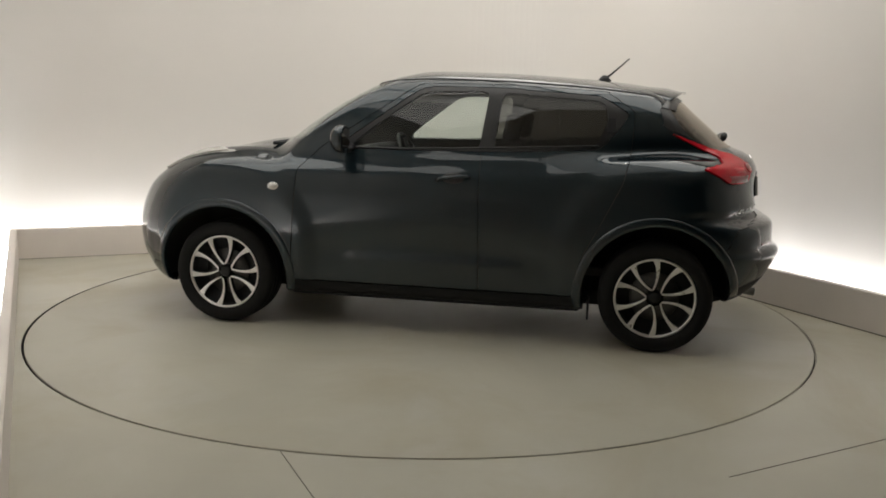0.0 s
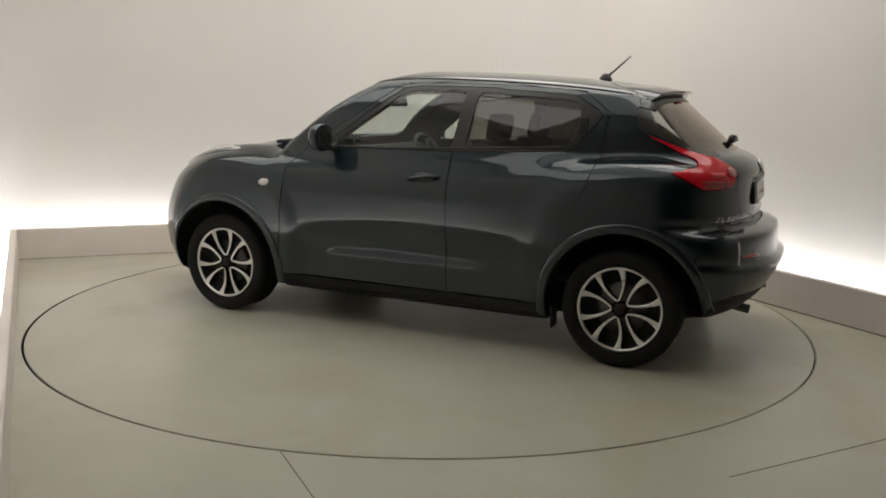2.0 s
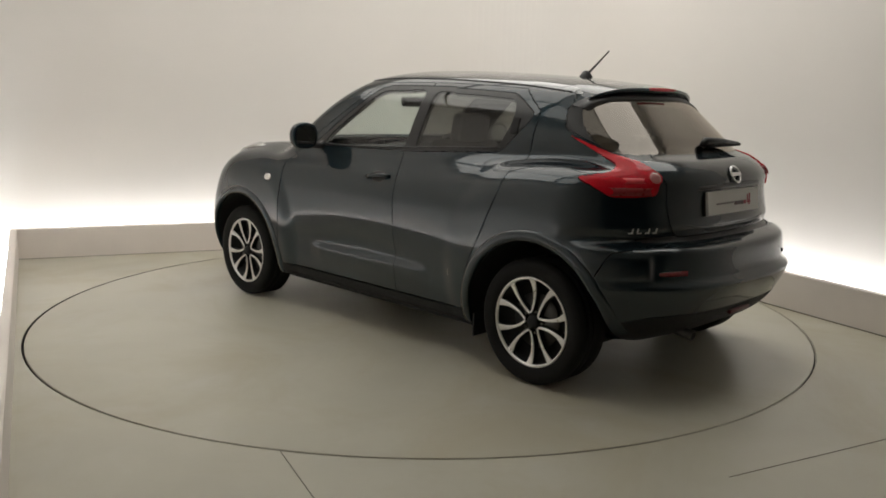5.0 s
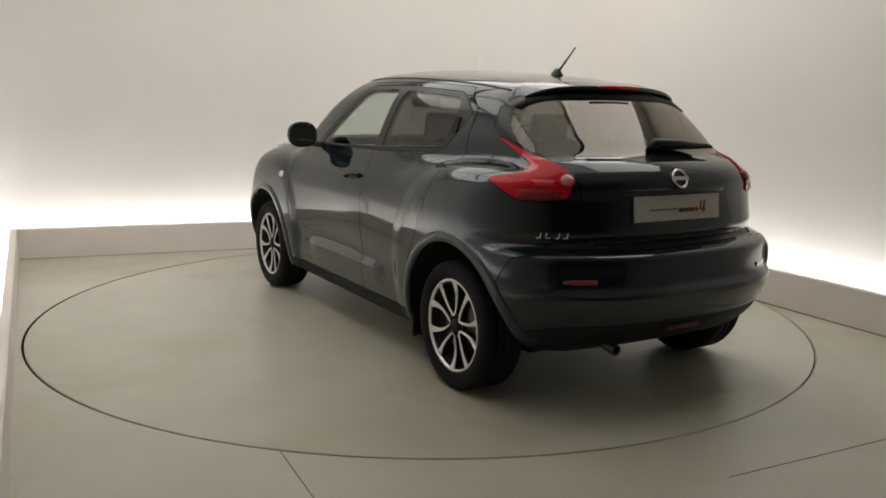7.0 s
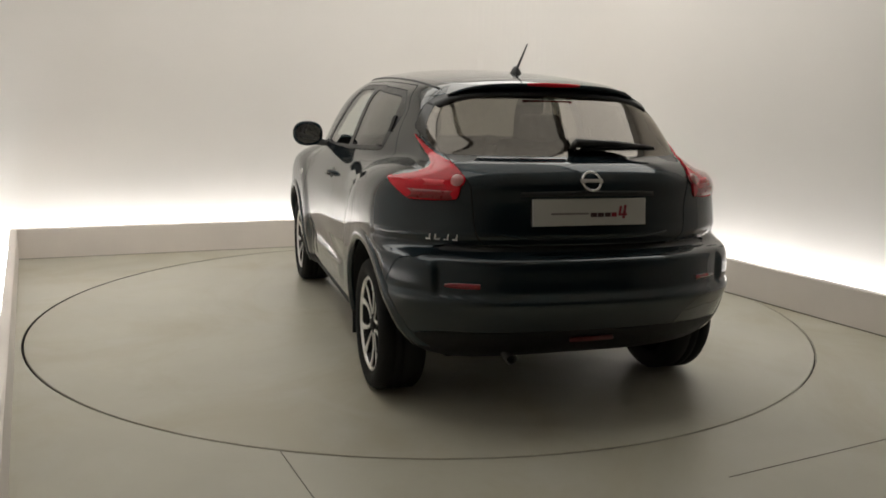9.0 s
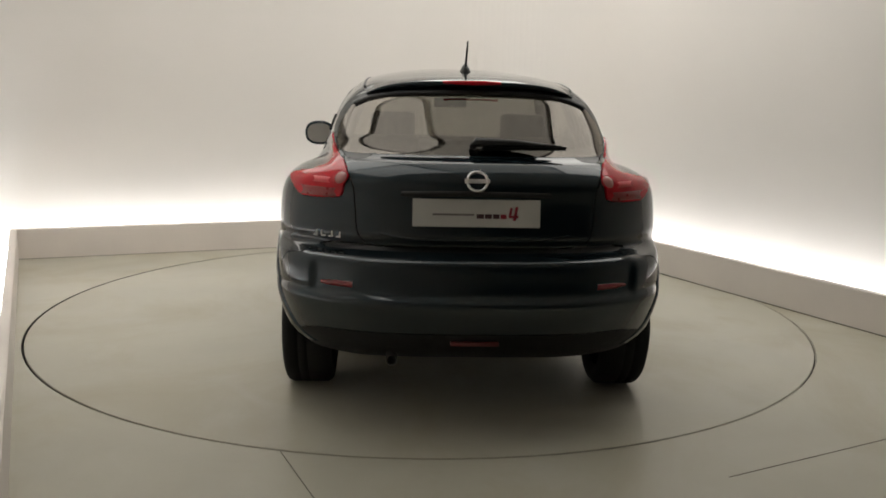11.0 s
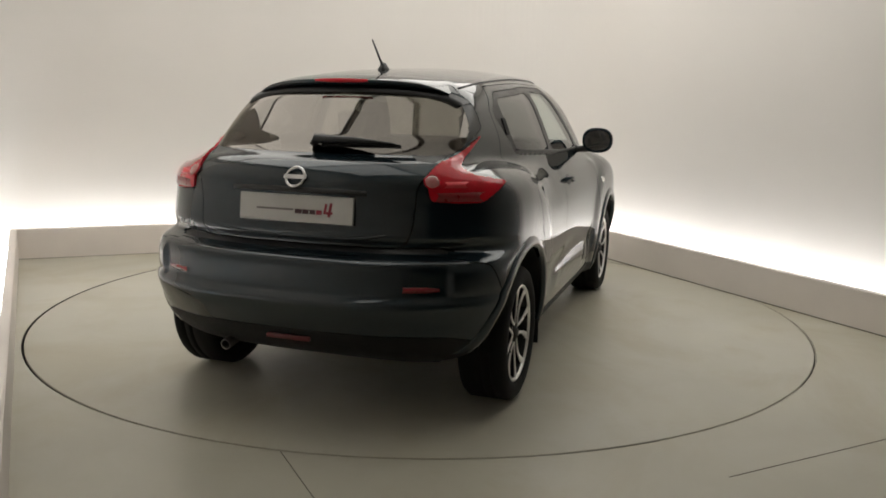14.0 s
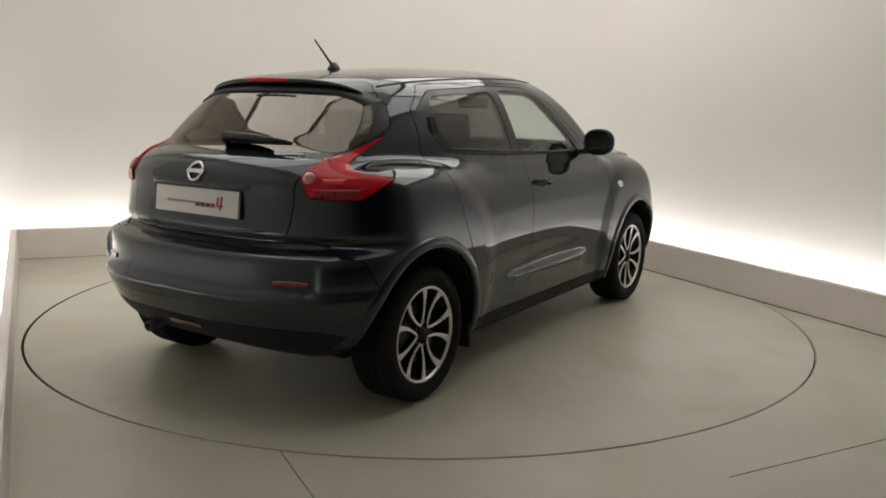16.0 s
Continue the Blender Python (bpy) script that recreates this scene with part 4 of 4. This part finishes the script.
    lathe(bm, [(0.022, -0.14), (0.025, 0.0), (0.021, 0.002), (0.019, -0.004), (0.022, -0.09)], 24, Matrix.Translation((-1.86, 0.34, 0.280)) @ pose(0, 0, 0, -8, 0, 90))
    part("exhaust_tip", bm, STEEL, car, "steel exhaust tip")
    bm = bmesh.new()
    tube(bm, [(-1.75, 0.36, 0.29), (-1.4, 0.36, 0.24), (-0.9, 0.2, 0.22)], 0.022, 10)
    part("exhaust_pipe", bm, STEEL, car)
    # wiper on the rear window
    p, n = tail_skin(0.0, 1.152)
    bm = bmesh.new()
    tube(bm, [p + n * 0.010 + Vector((0, 0.012, -0.006)), p + n * 0.024 + Vector((0, -0.005, 0.008)), p + n * 0.024 + Vector((0, -0.18, 0.006)), p + n * 0.016 + Vector((0.0, -0.37, 0.0))], 0.02, 12, taper=[0.016, 0.021, 0.015, 0.006])
    arm = part("rear_wiper", bm, TRIM, gate, "black rear wiper")
    bm = bmesh.new()
    tube(bm, [p + n * 0.012 + Vector((0, -0.03 - 0.036 * k, -0.010 + 0.0006 * k)) for k in range(11)], 0.008, 8)
    part("blade", bm, PLASTIC, arm)
    # inner lights of the tail lamps
    for side in (1, -1):
        lamp = PARTS["tail_lamp", side]
        p, n = tail_skin(side * 0.556, 1.022)
        m = facing(p + n * 0.008, n)
        disc_on(lamp, "reversing_light", m, 0.029, 0.010, CLEARLENS, "round clear reversing light")
        ring_on(lamp, "reversing_ring", m, 0.031, 0.003, REDLENS)
        tail_patch(lamp, "lamp_base", side * 0.575, side * 0.740, 0.944, 0.984, 0.0100, REDMID, "dark red lower lamp field")
        tail_patch(lamp, "lamp_band", side * 0.600, side * 0.680, 0.998, 1.022, 0.0100, REDGLOW, "bright red lamp band")



build_tail()


# ---- the car's sides, roof and nose ----
def build_sides():
    for side in (1, -1):
        door = PARTS["front_door", side]
        # door handle
        p, n = skin(-0.125, 0.925, side)
        bm = bmesh.new()
        pts = []
        for k in range(9):
            s = -1 + 2 * k / 8
            q, nq = skin(-0.125 + 0.095 * s, 0.921 - 0.010 * s, side)
            pts.append(q + nq * (0.034 * (1 - s ** 4) - 0.002))
        tube(bm, pts, 0.011, 8)
        part("door_handle", bm, PAINT, door, "body-coloured pull handle")
        m = facing(p - n * 0.001, n)
        # black disc drawn for the shaded hollow behind the handle
        disc_on(door, "handle_shade", m @ Matrix.Diagonal((1.7, 0.75, 1, 1)), 0.042, 0.003, TRIM, "black disc painted for the shaded hollow behind the handle")
        # hidden handle behind the rear door's window
        q, nq = skin(-0.985, 1.235, side)
        plate_box(PARTS["rear_door", side], "door_handle", facing(q + nq * 0.002, nq), 0.045, 0.085, 0.008, PLASTIC, "black upright pull handle", 0.004)
        # side lamp in the wing
        q, nq = skin(0.933, 0.845, side)
        m = facing(q - nq * 0.001, nq)
        lamp = disc_on(car, "side_repeater", m @ Matrix.Diagonal((1.0, 0.62, 1, 1)), 0.031, 0.010, REPEATER, "oval clear side lamp")
        ring_on(lamp, "lamp_ring", m, 0.031, 0.003, CHROME, squash=0.62)
        # raised upper head lamp on the wing, its glint put into the pale colour
        bm = bmesh.new()
        bmesh.ops.create_uvsphere(bm, u_segments=24, v_segments=14, radius=1)
        bmesh.ops.transform(bm, matrix=pose(1.44, side * 0.628, 0.982, 0, 12, side * -14) @ Matrix.Diagonal((0.21, 0.058, 0.036, 1)), verts=bm.verts)
        part("lamp_lens", bm, REPEATER, PARTS["head_lamp", side], "raised lamp lens coloured pale for its glint")
        # mirror
        c = Vector((0.505, side * 0.878, 1.127))
        bm = bmesh.new()
        bmesh.ops.create_uvsphere(bm, u_segments=28, v_segments=18, radius=1)
        for v in bm.verts:
            x, y, z = v.co
            sy, sz = math.copysign(abs(y) ** 0.8, y), math.copysign(abs(z) ** 0.85, z)
            v.co = Vector((max(-0.020, 0.066 * x), 0.098 * sy * side, 0.080 * sz)) + c
            v.co.x += 0.05 * (0.893 - abs(v.co.y))
        mirror = part("door_mirror", bm, PAINT, car, "dark rounded door mirror")
        bm = bmesh.new()
        bmesh.ops.create_circle(bm, cap_ends=True, segments=36, radius=1)
        for v in bm.verts:
            x, y, z = v.co
            v.co = Vector((-0.0225, 0.080 * math.copysign(abs(x) ** 0.8, x), 0.063 * math.copysign(abs(y) ** 0.85, y))) + c
            v.co.x += 0.05 * (0.893 - abs(v.co.y))
        part("mirror_glass", bm, MIRROR, mirror, "silvered mirror glass", smooth=False)
        bm = bmesh.new()
        tube(bm, [c + Vector((0.01, -side * 0.06, -0.05)), c + Vector((0.0, -side * 0.12, -0.062)), c + Vector((-0.01, -side * 0.145, -0.055))], 0.022, 10, taper=[0.026, 0.020, 0.030])
        part("mirror_arm", bm, TRIM, mirror)
        # gloss strip along the roof edge
        bm = bmesh.new()
        pts = []
        for k in range(28):
            x = 0.42 - 1.62 * k / 27
            z = ROOF(np.array([x]))[0] - 0.060 - 0.02 * max(0, x) ** 2
            q, nq = skin(x, float(z), side)
            pts.append(q - nq * 0.001)
        tube(bm, pts, 0.0065, 6)
        part("roof_strip", bm, TRIM, car, "black roof edge strip")
        # mud flap and window wiper strip
        bm = bmesh.new()
        box(bm, -0.905, side * 0.79, 0.225, 0.012, 0.10, 0.12, 0.004)
        part("mud_flap", bm, PLASTIC, car, "black mud flap")
        bm = bmesh.new()
        pts = []
        for k in range(30):
            x = 0.55 - 1.47 * k / 29
            q, nq = skin(x, 1.078 + 0.045 * max(0, (0.2 - x) / 1.1) ** 1.2, side)
            pts.append(q + nq * 0.001)
        tube(bm, pts, 0.0048, 6)
        part("window_seal", bm, TRIM, car, "black window seal")
    # aerial
    q = Vector((-0.925, 0, 1.50))
    bm = bmesh.new()
    lathe(bm, [(0.0, 0.034), (0.012, 0.032), (0.024, 0.016), (0.034, 0.0), (0.034, -0.01)], 20, Matrix.Translation(q) @ pose(0, 0, 0, 90, 0, 0) @ Matrix.Diagonal((1.25, 1, 0.8, 1)))
    aerial = part("aerial", bm, TRIM, car, "black whip aerial")
    bm = bmesh.new()
    tube(bm, [q + Vector((-0.005, 0, 0.01)), q + Vector((-0.04, 0, 0.04)), q + Vector((-0.145, 0, 0.135))], 0.006, 8, taper=[0.009, 0.006, 0.0035])
    part("rod", bm, TRIM, aerial)
    # underbody
    bm = bmesh.new()
    box(bm, 0.0, 0, 0.225, 2.9, 1.02, 0.10, 0.02)
    box(bm, 0.0, 0, 0.232, 1.72, 1.52, 0.09, 0.02)
    part("underbody", bm, PLASTIC, car, "black underbody")
    for x in (WHEEL_X, -WHEEL_X):
        bm = bmesh.new()
        tube(bm, [(x, -0.70, 0.29), (x, 0.70, 0.29)], 0.035, 12)
        part("axle", bm, PLASTIC, car)
    # screen wipers and cowl
    bm = bmesh.new()
    tube(bm, [(1.05, 0.55 - 0.1 * k, 1.075 + 0.012 * math.sin(math.pi * k / 11)) for k in range(12)], 0.012, 6)
    part("cowl_wiper", bm, TRIM, car, "black screen wiper")


build_sides()


# ---- the cabin ----
def cushion(name, parent, cx, cy, cz, sx, sy, sz, tilt, mat=None, bevel=0.045):
    bm = bmesh.new()
    box(bm, 0, 0, 0, sx, sy, sz, min(bevel, sx * 0.45, sy * 0.45, sz * 0.45), seg=4)
    bmesh.ops.transform(bm, matrix=pose(cx, cy, cz, 0, tilt, 0), verts=bm.verts)
    return part(name, bm, mat or CLOTH, parent)


def build_cabin():
    for y in (0.37, -0.37):
        seat = cushion("front_seat", car, -0.02, y, 0.60, 0.50, 0.50, 0.15, -8)
        tagged(seat, "dark cloth front seat")
        cushion("backrest", seat, -0.31, y, 0.86, 0.13, 0.48, 0.56, -16)
        cushion("headrest", seat, -0.405, y, 1.205, 0.085, 0.25, 0.16, -10, bevel=0.035)
        for s in (-0.06, 0.06):
            bm = bmesh.new()
            tube(bm, [(-0.385, y + s, 1.06), (-0.40, y + s, 1.16)], 0.006, 8)
            part("headrest_post", bm, CHROME, seat)
    bench = cushion("rear_seat", car, -0.72, 0, 0.62, 0.46, 1.18, 0.16, -6)
    tagged(bench, "dark cloth rear bench seat")
    cushion("backrest", bench, -1.02, 0, 0.84, 0.14, 1.18, 0.50, -20)
    for y in (0.35, -0.35):
        cushion("headrest", bench, -1.115, y, 1.125, 0.08, 0.25, 0.11, -14, bevel=0.03)
    cushion("parcel_shelf", car, -1.34, 0, 1.04, 0.42, 1.05, 0.03, 0, LINER, 0.01)
    cushion("cabin_floor", car, -0.2, 0, 0.40, 2.4, 1.25, 0.05, 0, LINER, 0.01)
    dash = cushion("dashboard", car, 0.74, 0, 0.90, 0.40, 1.34, 0.26, 12, LINER, 0.08)
    c = Vector((0.40, -0.37, 0.96))
    bm = bmesh.new()
    m = Matrix.Translation(c) @ pose(0, 0, 0, 0, -62, 0)
    tube(bm, [m @ Vector((0.18 * math.cos(2 * math.pi * k / 32), 0.18 * math.sin(2 * math.pi * k / 32), 0)) for k in range(32)], 0.014, 8, True)
    wheel = part("steering_wheel", bm, TRIM, car, "black steering wheel")
    cushion("hub", wheel, c.x + 0.01, c.y, c.z, 0.05, 0.15, 0.10, 28, TRIM, 0.02)
    for a in (90, 210, 330):
        bm = bmesh.new()
        tube(bm, [m @ Vector((0.04 * math.cos(radians(a)), 0.04 * math.sin(radians(a)), -0.01)), m @ Vector((0.175 * math.cos(radians(a)), 0.175 * math.sin(radians(a)), 0))], 0.013, 8)
        part("wheel_spoke", bm, TRIM, wheel)
    bm = bmesh.new()
    tube(bm, [m @ Vector((0, 0, -0.01)), (0.70, -0.37, 0.82)], 0.03, 10)
    part("column", bm, TRIM, wheel)
    cushion("inside_mirror", car, 0.47, 0, 1.345, 0.035, 0.22, 0.065, 10, TRIM, 0.015)


build_cabin()


def motions():
    rows, table = [], []
    for i in range(33):
        t = i * 0.5
        u = (t - 8) / 8
        a = A0 + A1 * t + A2 * u * u + A3 * u ** 3
        rows.append((t, pose(OFF[0] * math.cos(a) - OFF[1] * math.sin(a), OFF[0] * math.sin(a) + OFF[1] * math.cos(a), 0.0005, 0, 0, math.degrees(a))))
        table.append((t, pose(0, 0, 0, 0, 0, math.degrees(a))))
    walk(car, rows)
    walk(turntable, table)


A0, A1, A2, A3 = 2.9507, -0.1232, -0.0147, 0.0107
OFF = (-0.1738, -0.1618)
motions()
